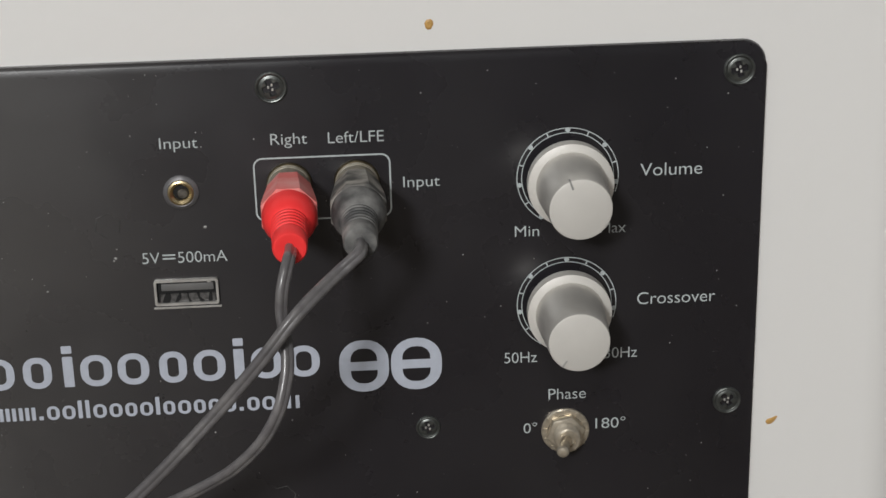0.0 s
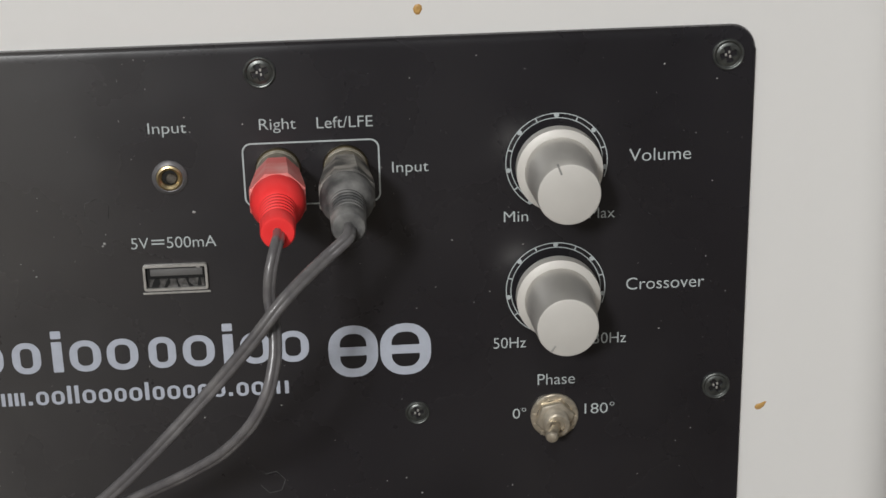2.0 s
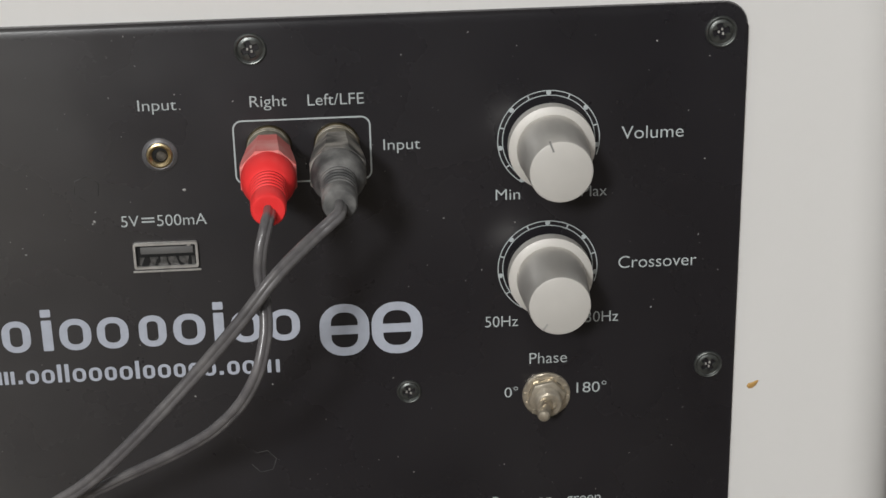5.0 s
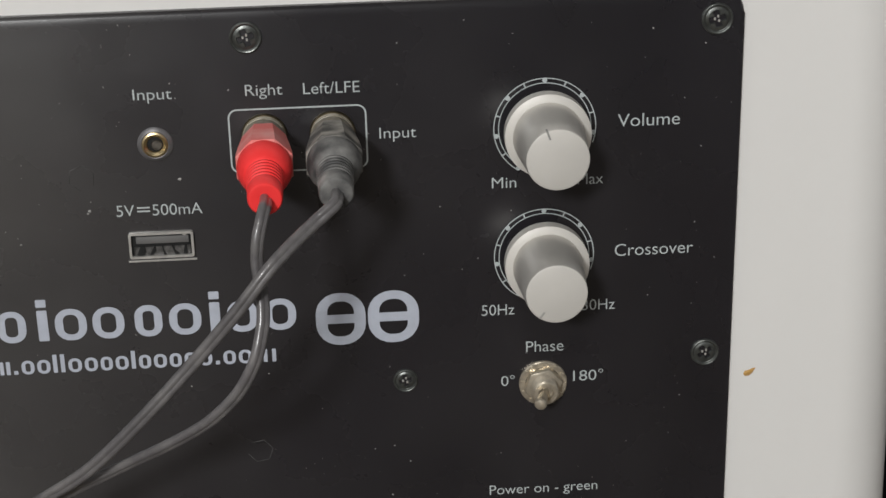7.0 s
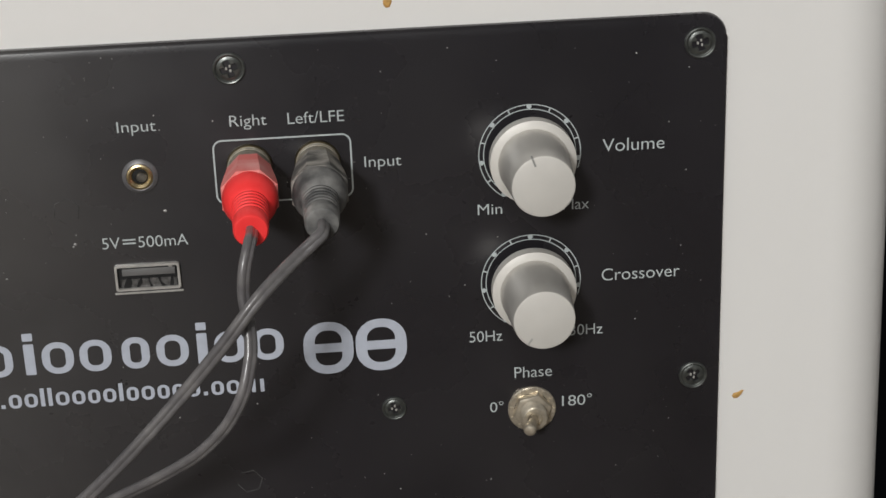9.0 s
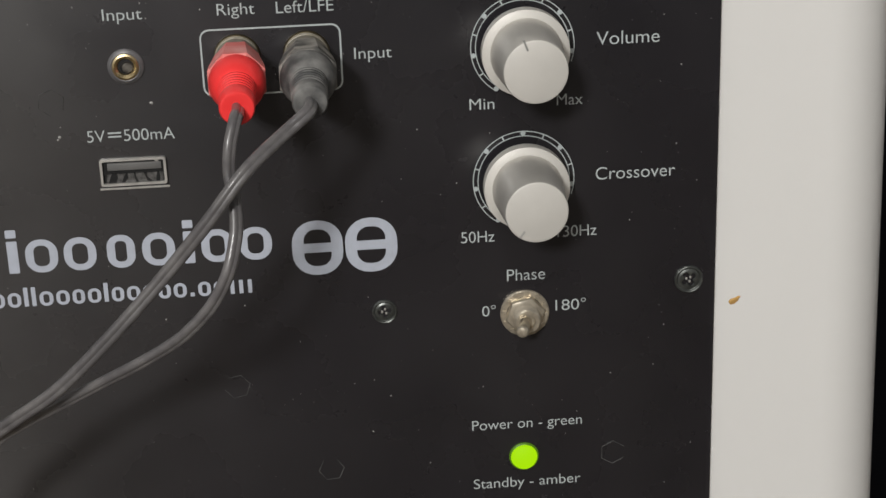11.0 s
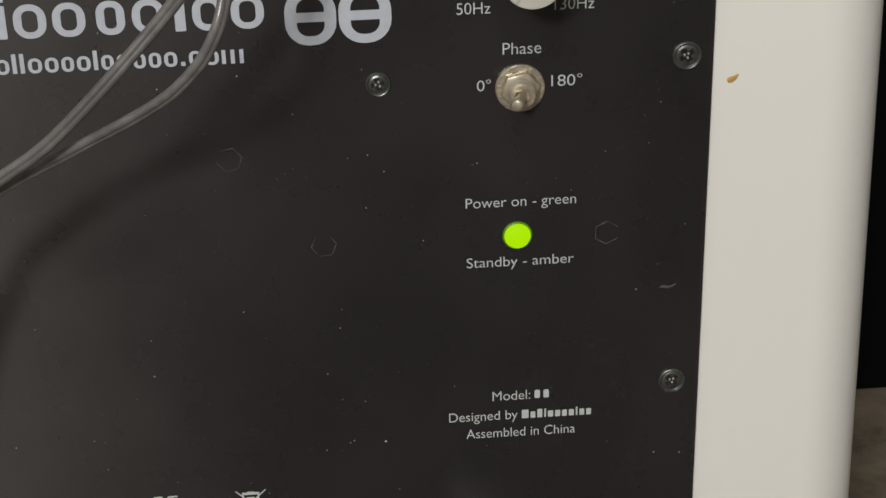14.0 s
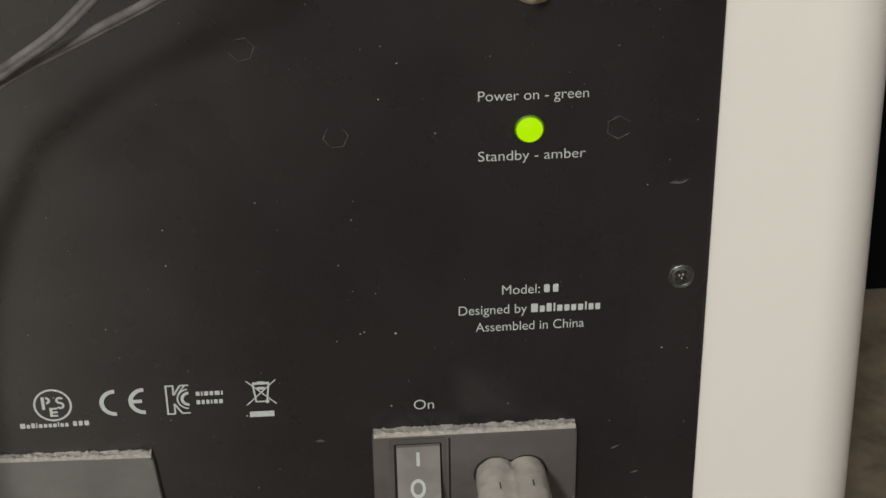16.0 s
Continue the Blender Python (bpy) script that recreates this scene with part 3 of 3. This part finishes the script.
part("nut", bm, M_NICKEL, toggle, "hexagonal nickel nut")
bm = bmesh.new()
prof = [(2.95, -2.3)]
for k in range(7):
    prof += [(2.95, -2.5 - k * 0.42), (2.75, -2.71 - k * 0.42)]
turned(bm, (CX, 0, CZ), prof + [(2.85, -5.5), (2.5, -5.8), (1.7, -5.8), (1.5, -5.0), (0, -4.8)], 40)
part("bushing", bm, M_NICKEL, toggle, "threaded nickel bushing")
swp = swept(bmesh.new(), (CX, -4.6, CZ), (-2.6, -11.0, -70.1), [(0, 0.95, 0), (0.3, 1.0, 0), (0.75, 1.35, 0), (0.9, 1.4, 0), (0.97, 1.1, 0), (1.0, 0.5, 0)], 24)
part("lever", swp, M_NICKEL, toggle, "bright rounded lever tipped to one side")

# ---- indicator light ----
bm = bmesh.new()
turned(bm, (-1.3, 0, -105.0), [(3.0, 0.0), (3.0, -0.5), (2.8, -1.1), (2.1, -1.6), (1.1, -1.85), (0, -1.9)], 40)
led = part("indicator_light", bm, M_LED, sub, "lit yellow-green round indicator")
# ring added round the lens to carry its halo
bm = bmesh.new()
turned(bm, (-1.3, 0, -105.0), [(3.35, 0.0), (3.3, -0.35), (3.0, -0.55), (2.9, -0.3)], 40)
part("rim", bm, M_HALO, led, "dim green rim glowing as the halo of the indicator")

# ---- small input jack ----
bm = bmesh.new()
turned(bm, (-81.2, 0, -10.5), [(3.7, 0.0), (3.7, -0.25), (3.45, -0.5), (2.9, -0.75), (2.6, -0.6)], 40)
jack = part("input_jack", bm, M_GREYNUT, sub, "round metal mini jack socket")
bm = bmesh.new()
turned(bm, (-81.2, 0, -10.5), [(2.75, -0.3), (2.7, -0.8), (2.3, -0.95), (1.75, -0.5), (1.6, -0.01)], 40)
part("liner", bm, M_GOLD, jack, "gold plated liner")
# flat black disc painted in for the shade of the bore
bm = bmesh.new()
turned(bm, (-81.2, 0, -10.5), [(1.85, -0.05), (1.8, -0.08), (0, -0.06)], 32)
part("bore", bm, M_HOLE, jack)
bm = bmesh.new()
turned(bm, (-80.9, 0, -10.7), [(1.15, -0.1), (1.0, -0.3), (0, -0.34)], 24)
part("contact", bm, M_GLINT, jack, "bare spring contact deep in the bore")

# ---- USB socket ----
UX0, UX1, UZ0, UZ1 = -88.5, -74.9, -35.6, -29.8
bm = bmesh.new()
outer, inner = round_rect(UX0, UX1, UZ0, UZ1, 0.5, 3), round_rect(UX0 + 0.5, UX1 - 0.5, UZ0 + 0.5, UZ1 - 0.5, 0.3, 3)
rows = [[bm.verts.new(mm(x, y, z)) for x, z in o] for o, y in ((outer, 0.0), (outer, -0.9), (inner, -0.9), (inner, -0.08))]
for a, b in zip(rows, rows[1:]):
    for k in range(len(a)):
        bm.faces.new((a[k], a[(k + 1) % len(a)], b[(k + 1) % len(a)], b[k]))
usb = part("usb_socket", bm, M_STEEL, sub, "bright metal USB socket shell")
# flat black sheet for the shade inside the shell
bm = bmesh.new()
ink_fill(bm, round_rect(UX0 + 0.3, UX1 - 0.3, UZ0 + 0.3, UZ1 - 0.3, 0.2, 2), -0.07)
part("cavity_shade", bm, M_HOLE, usb, smooth=False)
bm = bmesh.new()
box(bm, mm(UX0 + 1.5, -0.6, UZ1 - 2.55), mm(UX1 - 1.0, -0.08, UZ1 - 0.95), 0.00015, 2)
part("tongue", bm, M_PLATE, usb, "dark grey plastic contact tongue")
bm = bmesh.new()
box(bm, mm(UX0 + 1.0, -0.12, UZ0 + 0.5), mm(UX1 - 0.7, -0.075, UZ0 + 2.5), 0.0002, 1)
part("inner_wall", bm, M_DULL, usb, "dull metal inner wall")
for x, lean, wide in ((1.5, 0.7, 1.5), (4.2, 0.9, 0.55), (7.2, -0.5, 0.55), (9.6, -0.9, 1.0), (11.3, 0.2, 0.8)):
    bm = bmesh.new()
    x += UX0
    prism(bm, [(x, UZ0 + 0.5), (x + wide, UZ0 + 0.5), (x + wide * 0.8 + lean, UZ0 + 1.5), (x + wide * 0.7 + lean, UZ0 + 2.6), (x + 0.15 + lean, UZ0 + 2.6), (x + lean * 0.5, UZ0 + 1.6)], -0.09, -0.32)
    part("contact_spring", bm, M_HOLE, usb, "dark bent contact spring")
bm = bmesh.new()
box(bm, mm(UX1 - 2.3, -0.45, UZ1 - 1.5), mm(UX1 - 1.5, -0.1, UZ1 - 0.55), 0.0001, 1)
part("retaining_tab", bm, M_STEEL, usb, "bright retaining tab")
bm = bmesh.new()
box(bm, mm(UX0 - 0.4, -0.35, UZ0 - 1.0), mm(UX1 + 0.4, 0.0, UZ0 - 0.55), 0.0001, 1)
part("lip", bm, M_STEEL, usb, "thin bright lower lip")

# ---- the two line sockets ----
for name, cx in (("line_socket", -58.6), ("line_socket", -44.5)):
    bm = bmesh.new()
    turned(bm, (cx, 0, -9.7), [(4.8, 0.0), (4.8, -0.7), (4.6, -1.0), (4.3, -1.05), (4.2, -1.6), (4.15, -6.8), (3.4, -7.0), (0, -7.0)], 40)
    sock = part(name, bm, M_BRASS, sub, "aged gold plated round socket")
    bm = bmesh.new()
    turned(bm, (cx, 0, -9.7), [(4.2, -1.0), (4.5, -1.05), (4.55, -1.5), (4.3, -1.7), (4.5, -1.9), (4.5, -2.4), (4.2, -2.5)], 40)
    part("nut", bm, M_COLLAR, sock, "dusty plated ring nut")

# ---- power inlet with its switch ----
bm = bmesh.new()
prism(bm, round_rect(-39.3, 11.0, -214.6, -184.6, 1.0, 4), 0.0, -3.0, 0.3)
inlet = part("power_inlet", bm, M_INLET, sub, "dark plastic power inlet block topped with dust")
bm = bmesh.new()
ink_band(bm, round_rect(-35.3, -21.5, -210.0, -185.3, 0.5, 3), round_rect(-34.1, -22.4, -208.9, -186.6, 0.4, 3), -3.35)
for o, a, b in ((round_rect(-35.3, -21.5, -210.0, -185.3, 0.5, 3), -3.35, -3.0), (round_rect(-34.1, -22.4, -208.9, -186.6, 0.4, 3), -3.35, -2.9)):
    va, vb = [bm.verts.new(mm(x, a, z)) for x, z in o], [bm.verts.new(mm(x, b, z)) for x, z in o]
    for k in range(len(o)):
        bm.faces.new((va[k], va[(k + 1) % len(o)], vb[(k + 1) % len(o)], vb[k]))
part("switch_frame", bm, M_INLET, inlet, "thin raised black frame")
# shade round the rocker, painted as a flat black sheet
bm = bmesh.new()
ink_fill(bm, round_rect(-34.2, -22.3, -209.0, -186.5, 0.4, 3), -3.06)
part("switch_well_shade", bm, M_HOLE, inlet, smooth=False)
bm = bmesh.new()
prof = [(-187.1, -4.1), (-189.4, -4.5), (-192.9, -5.2), (-196.4, -5.9), (-200.9, -7.4), (-205.9, -9.0)]
va = [bm.verts.new(mm(-33.5, y, z)) for z, y in prof] + [bm.verts.new(mm(-33.5, -3.0, -205.9)), bm.verts.new(mm(-33.5, -3.0, -187.1))]
vb = [bm.verts.new(mm(-22.9, v.co.y * 1000, (v.co.z - Z0) * 1000)) for v in va]
bm.faces.new(va)
bm.faces.new(vb[::-1])
for k in range(len(va)):
    bm.faces.new((va[k], va[(k + 1) % len(va)], vb[(k + 1) % len(va)], vb[k]))
rocker = part("rocker", bm, M_ROCK, inlet, "dusty black rocker pressed on")
def on_rocker(x, z):
    """A place just over the sloping face of the rocker."""
    for (za, ya), (zb, yb) in zip(prof, prof[1:]):
        if zb <= z <= za:
            return mm(x, ya + (yb - ya) * (z - za) / (zb - za) - 0.05, z)
    return mm(x, -4.1, z)


bm = bmesh.new()
cols = [-188.5 - 0.72 * k for k in range(6)]
v = [(bm.verts.new(on_rocker(-28.7, z)), bm.verts.new(on_rocker(-27.9, z))) for z in cols]
for a, b in zip(v, v[1:]):
    bm.faces.new((a[0], a[1], b[1], b[0]))
part("on_sign", bm, M_INK, rocker, "white upright stroke", smooth=False)
bm = bmesh.new()
v = []
for k in range(33):
    a = 2 * math.pi * k / 32
    v.append([bm.verts.new(on_rocker(-28.5 + q * math.sin(a), -197.9 + q * 1.3 * math.cos(a))) for q in (1.15, 1.85)])
for a, b in zip(v, v[1:]):
    bm.faces.new((a[0], a[1], b[1], b[0]))
part("off_sign", bm, M_INK, rocker, "white ring", smooth=False)
# shade of the groove, drawn as a black strip on the face
bm = bmesh.new()
box(bm, mm(-20.7, -3.1, -212), mm(-20.2, -2.9, -185.6), 0.0001, 1)
part("groove", bm, M_HOLE, inlet)


def eight(cx, cz, r, d, n=20):
    """The outline of two joined rounds."""
    pts = []
    a0 = math.acos(min(1, (d * 0.83) / r))
    for s in (1, -1):
        for k in range(n + 1):
            a = -math.pi + a0 + (2 * math.pi - 2 * a0) * k / n
            pts.append((cx + s * (d + r * math.cos(a)), cz + s * r * math.sin(a)))
    return pts


# hole drawn flat, its inner shade a black sheet
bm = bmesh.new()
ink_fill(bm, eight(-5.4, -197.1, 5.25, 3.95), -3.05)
part("socket_hole_shade", bm, M_HOLE, inlet, smooth=False)

# raised plate low on the panel, grey with dust
bm = bmesh.new()
prism(bm, [(-185.0, -220.0), (-89.5, -220.0), (-92.6, -188.6), (-93.2, -187.7), (-94.2, -187.3), (-185.0, -185.2)], 0.0, -2.2, 0.25)
plate = part("cover_plate", bm, M_PLATE, sub, "dusty dark grey raised plate")


# ---- dust ----
def dust_ridge(x0, x1, z1, y0, y1, n, seed, parent, fall=0.0):
    """A soft uneven layer of dust along a ledge, with n small clumps on it."""
    rnd = random.Random(seed)
    bm = bmesh.new()
    cols, rows = int((x1 - x0) * 3), 7

    def height(x, y):
        h = 0.85 + 0.50 * noise.noise(Vector((x * 0.35 + seed, y * 0.8, 1.7))) + 0.35 * noise.noise(Vector((x * 1.4, y * 1.6, seed * 3.1)))
        return max(0.3, h)

    grid = []
    for a in range(cols + 1):
        x = x0 + (x1 - x0) * a / cols
        line = []
        for b in range(rows + 1):
            y = y0 + (y1 - y0) * b / rows
            edge = 0.35 if b == 0 else 1.0
            line.append(bm.verts.new(mm(x, y - (0.12 * noise.noise(Vector((x, 2.0, seed))) if b == 0 else 0), z1 + fall * (x1 - x) + edge * height(x, y))))
        grid.append([bm.verts.new(mm(x, y0, z1 + fall * (x1 - x) - 0.12))] + line)
    for p, q in zip(grid, grid[1:]):
        for b in range(len(p) - 1):
            bm.faces.new((p[b], q[b], q[b + 1], p[b + 1]))
    for _ in range(n):
        x, y, r = rnd.uniform(x0, x1), rnd.uniform(y0, y1), rnd.uniform(0.10, 0.34) * rnd.uniform(0.6, 1.2)
        z = z1 + fall * (x1 - x) + height(x, y)
        ring = [bm.verts.new(mm(x + math.cos(k * 1.257) * r * rnd.uniform(0.6, 1.7), y + math.sin(k * 1.257) * r, z - 0.05)) for k in range(5)]
        top = bm.verts.new(mm(x + rnd.uniform(-0.1, 0.1), y, z + r * rnd.uniform(0.3, 1.1)))
        for k in range(5):
            bm.faces.new((ring[k], ring[(k + 1) % 5], top))
    part("dust", bm, M_DUST, parent, "grey dust lying along the top edge", kind="stuff")


dust_ridge(-38.9, 10.6, -184.6, -3.0, -0.1, 260, 3, inlet)
dust_ridge(-150.0, -93.0, -187.4, -2.2, -0.1, 320, 4, plate, 0.0225)

rnd = random.Random(8)
bm = bmesh.new()
for k in range(480):
    x, z = rnd.uniform(-150, 40), rnd.uniform(-222, 16)
    big = rnd.random()
    r = 0.06 + 0.15 * big ** 5
    s = rnd.uniform(0.7, 1.6)
    a = rnd.uniform(0, math.pi)
    pts = []
    for q in range(6):
        b = q * math.pi / 3
        u, w = r * s * math.cos(b), r / s * math.sin(b) * rnd.uniform(0.7, 1.2)
        pts.append((x + u * math.cos(a) - w * math.sin(a), z + u * math.sin(a) + w * math.cos(a)))
    rim = [bm.verts.new(mm(p[0], -0.01, p[1])) for p in pts]
    top = bm.verts.new(mm(x, -0.12, z))
    for q in range(6):
        bm.faces.new((rim[q], rim[(q + 1) % 6], top))
# a few larger crumbs that stand out
for x, z, r in ((-76.8, -18.4, 0.42), (-96.0, -24.7, 0.45), (-111.0, -31.5, 0.28), (-61.0, -64.4, 0.25), (33.5, 6.2, 0.22), (33.2, -16.2, 0.24), (29.4, -5.4, 0.22),
                (-22.5, -27.2, 0.22), (-30.6, -88.0, 0.24), (-32.7, -156.9, 0.34), (-41.0, -156.6, 0.2), (31.4, -164.5, 0.28), (-84.9, -135.8, 0.28), (26.0, -120.3, 0.2),
                (-78.0, -66.5, 0.25), (-84.8, -126.5, 0.22), (-100.3, -152.0, 0.22), (-98.0, -160.0, 0.2), (-95.6, -22.6, 0.2), (-96.4, -25.2, 0.3), (22.5, -50.0, 0.22), (-42.0, -126.0, 0.22)):
    rim = [bm.verts.new(mm(x + r * math.cos(q) * rnd.uniform(0.7, 1.1), -0.01, z + r * math.sin(q) * rnd.uniform(0.6, 1.0))) for q in np.linspace(0, 5.24, 6)]
    top = bm.verts.new(mm(x, -0.25, z))
    for q in range(6):
        bm.faces.new((rim[q], rim[(q + 1) % 6], top))
part("dust_specks", bm, M_SPECK, panel, "pale specks of dust", kind="stuff")
for pts in ([(30.9, -120.2), (32.2, -119.6), (33.6, -119.9), (35.5, -119.2), (34.6, -120.1), (33.2, -120.5), (32.0, -120.3)],
            [(-95.9, -20.9), (-95.65, -21.8), (-95.6, -23.4), (-95.75, -23.4), (-95.8, -21.8)],
            [(19.6, -193.4), (21.0, -192.7), (22.6, -192.2), (21.4, -193.0), (20.4, -193.5)], [(24.8, -201.3), (26.2, -200.6), (27.6, -200.5), (26.4, -201.1)],
            [(-53.4, -186.6), (-51.8, -186.2), (-50.6, -186.9), (-52.2, -187.0)]):
    bm = bmesh.new()
    ink_fill(bm, pts, -0.05)
    part("scuff", bm, M_SCUFF, panel, "short pale scuff", smooth=False)

# ---- audio lead with two plugs ----
lead = thing("audio_cable", (-0.15, -0.06, 0), "smoky twin audio lead with red and black plugs in their sockets", "cable")


def line_plug(start, end, mat_top, mat, label):
    bm = bmesh.new()
    swept(bm, start, end, [(0.02, 4.2, 0), (0.03, 4.4, 0), (0.13, 4.4, 0), (0.14, 4.2, 0)], 36)
    collar = part("plug", bm, M_COLLAR, lead, label)
    bm = bmesh.new()
    swept(bm, start, end, [(0.10, 4.35, 8), (0.115, 4.8, 8), (0.20, 5.1, 8), (0.32, 5.6, 8), (0.44, 6.0, 8), (0.49, 6.05, 8), (0.505, 5.5, 8)], 64, math.pi / 8)
    part("grip", bm, mat_top, collar)
    bm = bmesh.new()
    prof = [(0.45, 5.0, 0), (0.47, 5.45, 0), (0.52, 5.55, 0), (0.57, 5.35, 0), (0.61, 4.9, 0), (0.64, 4.3, 0), (0.655, 3.85, 0)]
    t, r = 0.66, 3.6
    for k in range(5):
        prof += [(t, r, 0), (t + 0.005, r + 0.13, 0), (t + 0.022, r + 0.12, 0), (t + 0.027, r - 0.12, 0), (t + 0.038, r - 0.14, 0)]
        t, r = t + 0.043, r - 0.05
    prof += [(t, r + 0.1, 0), (0.985, r + 0.02, 0), (0.997, r - 0.25, 0), (1.0, r - 0.7, 0), (0.99, 1.35, 0)]
    swept(bm, start, end, prof, 48)
    part("strain_relief", bm, mat, collar)


line_plug((-58.6, -1.2, -9.7), (-57.6, -37.4, -10.2), M_REDTOP, M_RED, "red plug with a faceted grip")
line_plug((-44.5, -1.2, -9.7), (-44.2, -35.8, -10.3), M_RUBTOP, M_RUBBER, "dusty black plug with a faceted grip")

RAD = 0.00128
tail = [mm(-114.0, -45.5, -73.5), mm(-127, -45, -87), mm(-142, -49, -124), mm(-150, -60, -190), mm(-165, -90, -258), mm(-190, -140, -277.8), mm(-260, -190, -278.2)]
red_way = [mm(-57.6, -32.0, -10.2), mm(-57.4, -38.5, -10.4), mm(-57.7, -42.0, -10.6), mm(-58.2, -44.0, -12.0), mm(-59.0, -45.4, -15.1), mm(-59.4, -46.0, -19.1), mm(-59.1, -46.8, -22.4), mm(-58.8, -47.8, -25.2),
           mm(-58.7, -49.2, -28.1), mm(-59.1, -50.6, -31.2), mm(-60.7, -52.4, -36.6), mm(-64.2, -51.9, -43.0), mm(-69.2, -51.0, -48.4), mm(-73.3, -49.9, -51.6), mm(-79.1, -48.6, -55.2),
           mm(-85.7, -47.0, -58.9), mm(-92.9, -45.6, -62.9), mm(-99.5, -45.0, -66.2), mm(-105.6, -44.6, -69.6)]
black_way = [mm(-44.1, -31.0, -10.2), mm(-44.0, -36.5, -10.4), mm(-44.4, -40.0, -10.6), mm(-46.3, -41.4, -11.9), mm(-48.7, -42.7, -13.5), mm(-53.2, -47.2, -16.1), mm(-57.4, -50.6, -19.4), mm(-63.5, -51.8, -26.7), mm(-71.8, -51.5, -36.3),
             mm(-80.1, -52.3, -44.9), mm(-88.3, -52.3, -53.0), mm(-94.7, -51.3, -58.8), mm(-101.1, -49.3, -63.6), mm(-105.8, -47.5, -67.2)]
bm = bmesh.new()
tube(bm, red_way + [p + Vector((0.0005, -0.0008, -0.0014)) for p in tail], RAD, 28, 10, True)
part("cord", bm, M_CABLE, lead, "smoky glossy cord to the red plug")
bm = bmesh.new()
tube(bm, black_way + tail, RAD, 28, 10, True)
part("cord", bm, M_CABLE, lead, "smoky glossy cord to the black plug")

# ---- power cord ----
cord = thing("power_cord", (-0.006, -0.05, 0), "dusty grey power plug pushed into the inlet, with its cord", "power cord")
bm = bmesh.new()
outline = []
for side in (1, -1):
    for k in range(36):
        a = -math.pi + 0.74 + (2 * math.pi - 1.48) * k / 35
        outline.append((side * (3.75 + 4.95 * math.cos(a)), side * 4.95 * math.sin(a)))
rings = []
for y, grow in [(-2.0 - 0.8 * q, 0.97 + 0.04 * math.sin(q / 24 * math.pi)) for q in range(24)] + [(-21.2, 0.94), (-21.8, 0.88)]:
    ring = []
    for x, z in outline:
        lump = 1 + 0.022 * noise.noise(Vector((x * 0.5, y * 0.3, z * 0.5))) + 0.026 * noise.noise(Vector((x * 1.3, y * 2.3, z * 1.3))) + 0.014 * noise.noise(Vector((x * 3.1, y * 3.4, z * 3.1)))
        fill = min(1.0, max(0.0, (-y - 4.0) / 4.0)) * math.exp(-(x / 1.7) ** 2)      # the groove runs out towards the cord
        z += (math.copysign(4.55, z) - z) * fill
        ring.append(bm.verts.new(mm(-5.4 + x * grow * lump, y, -197.1 + z * grow * lump)))
    rings.append(ring)
for p, q in zip(rings, rings[1:]):
    for k in range(72):
        bm.faces.new((p[k], p[(k + 1) % 72], q[(k + 1) % 72], q[k]))
bm.faces.new(rings[-1])
bm.faces.new(rings[0][::-1])
plug = part("plug", bm, M_PLUGGREY, cord, "dusty grey figure-eight plug")
# moulded grip lines across its upper face
for gx, gy in ((-9.3, -14.5), (-1.2, -14.0)):
    bm = bmesh.new()
    box(bm, mm(gx, gy - 1.4, -192.9), mm(gx + 0.4, gy + 1.0, -191.95), 0.0001, 1)
    part("grip_line", bm, M_INLET, plug, "dark moulded grip line")
bm = bmesh.new()
swept(bm, (-5.4, -21.5, -197.1), (-5.4, -36, -198.7), [(0, 4.4, 0), (0.3, 4.0, 0), (0.6, 3.2, 0), (1.0, 2.6, 0)], 28)
part("strain_relief", bm, M_PLUGGREY, plug)
bm = bmesh.new()
tube(bm, [mm(-5.4, -35, -198.6), mm(-5.2, -45, -201.0), mm(-3, -62, -225), mm(2, -75, -262), mm(10, -100, -277.5), mm(60, -170, -277.8)], 0.0022)
part("cord", bm, M_BLACK, cord, "black round cord")
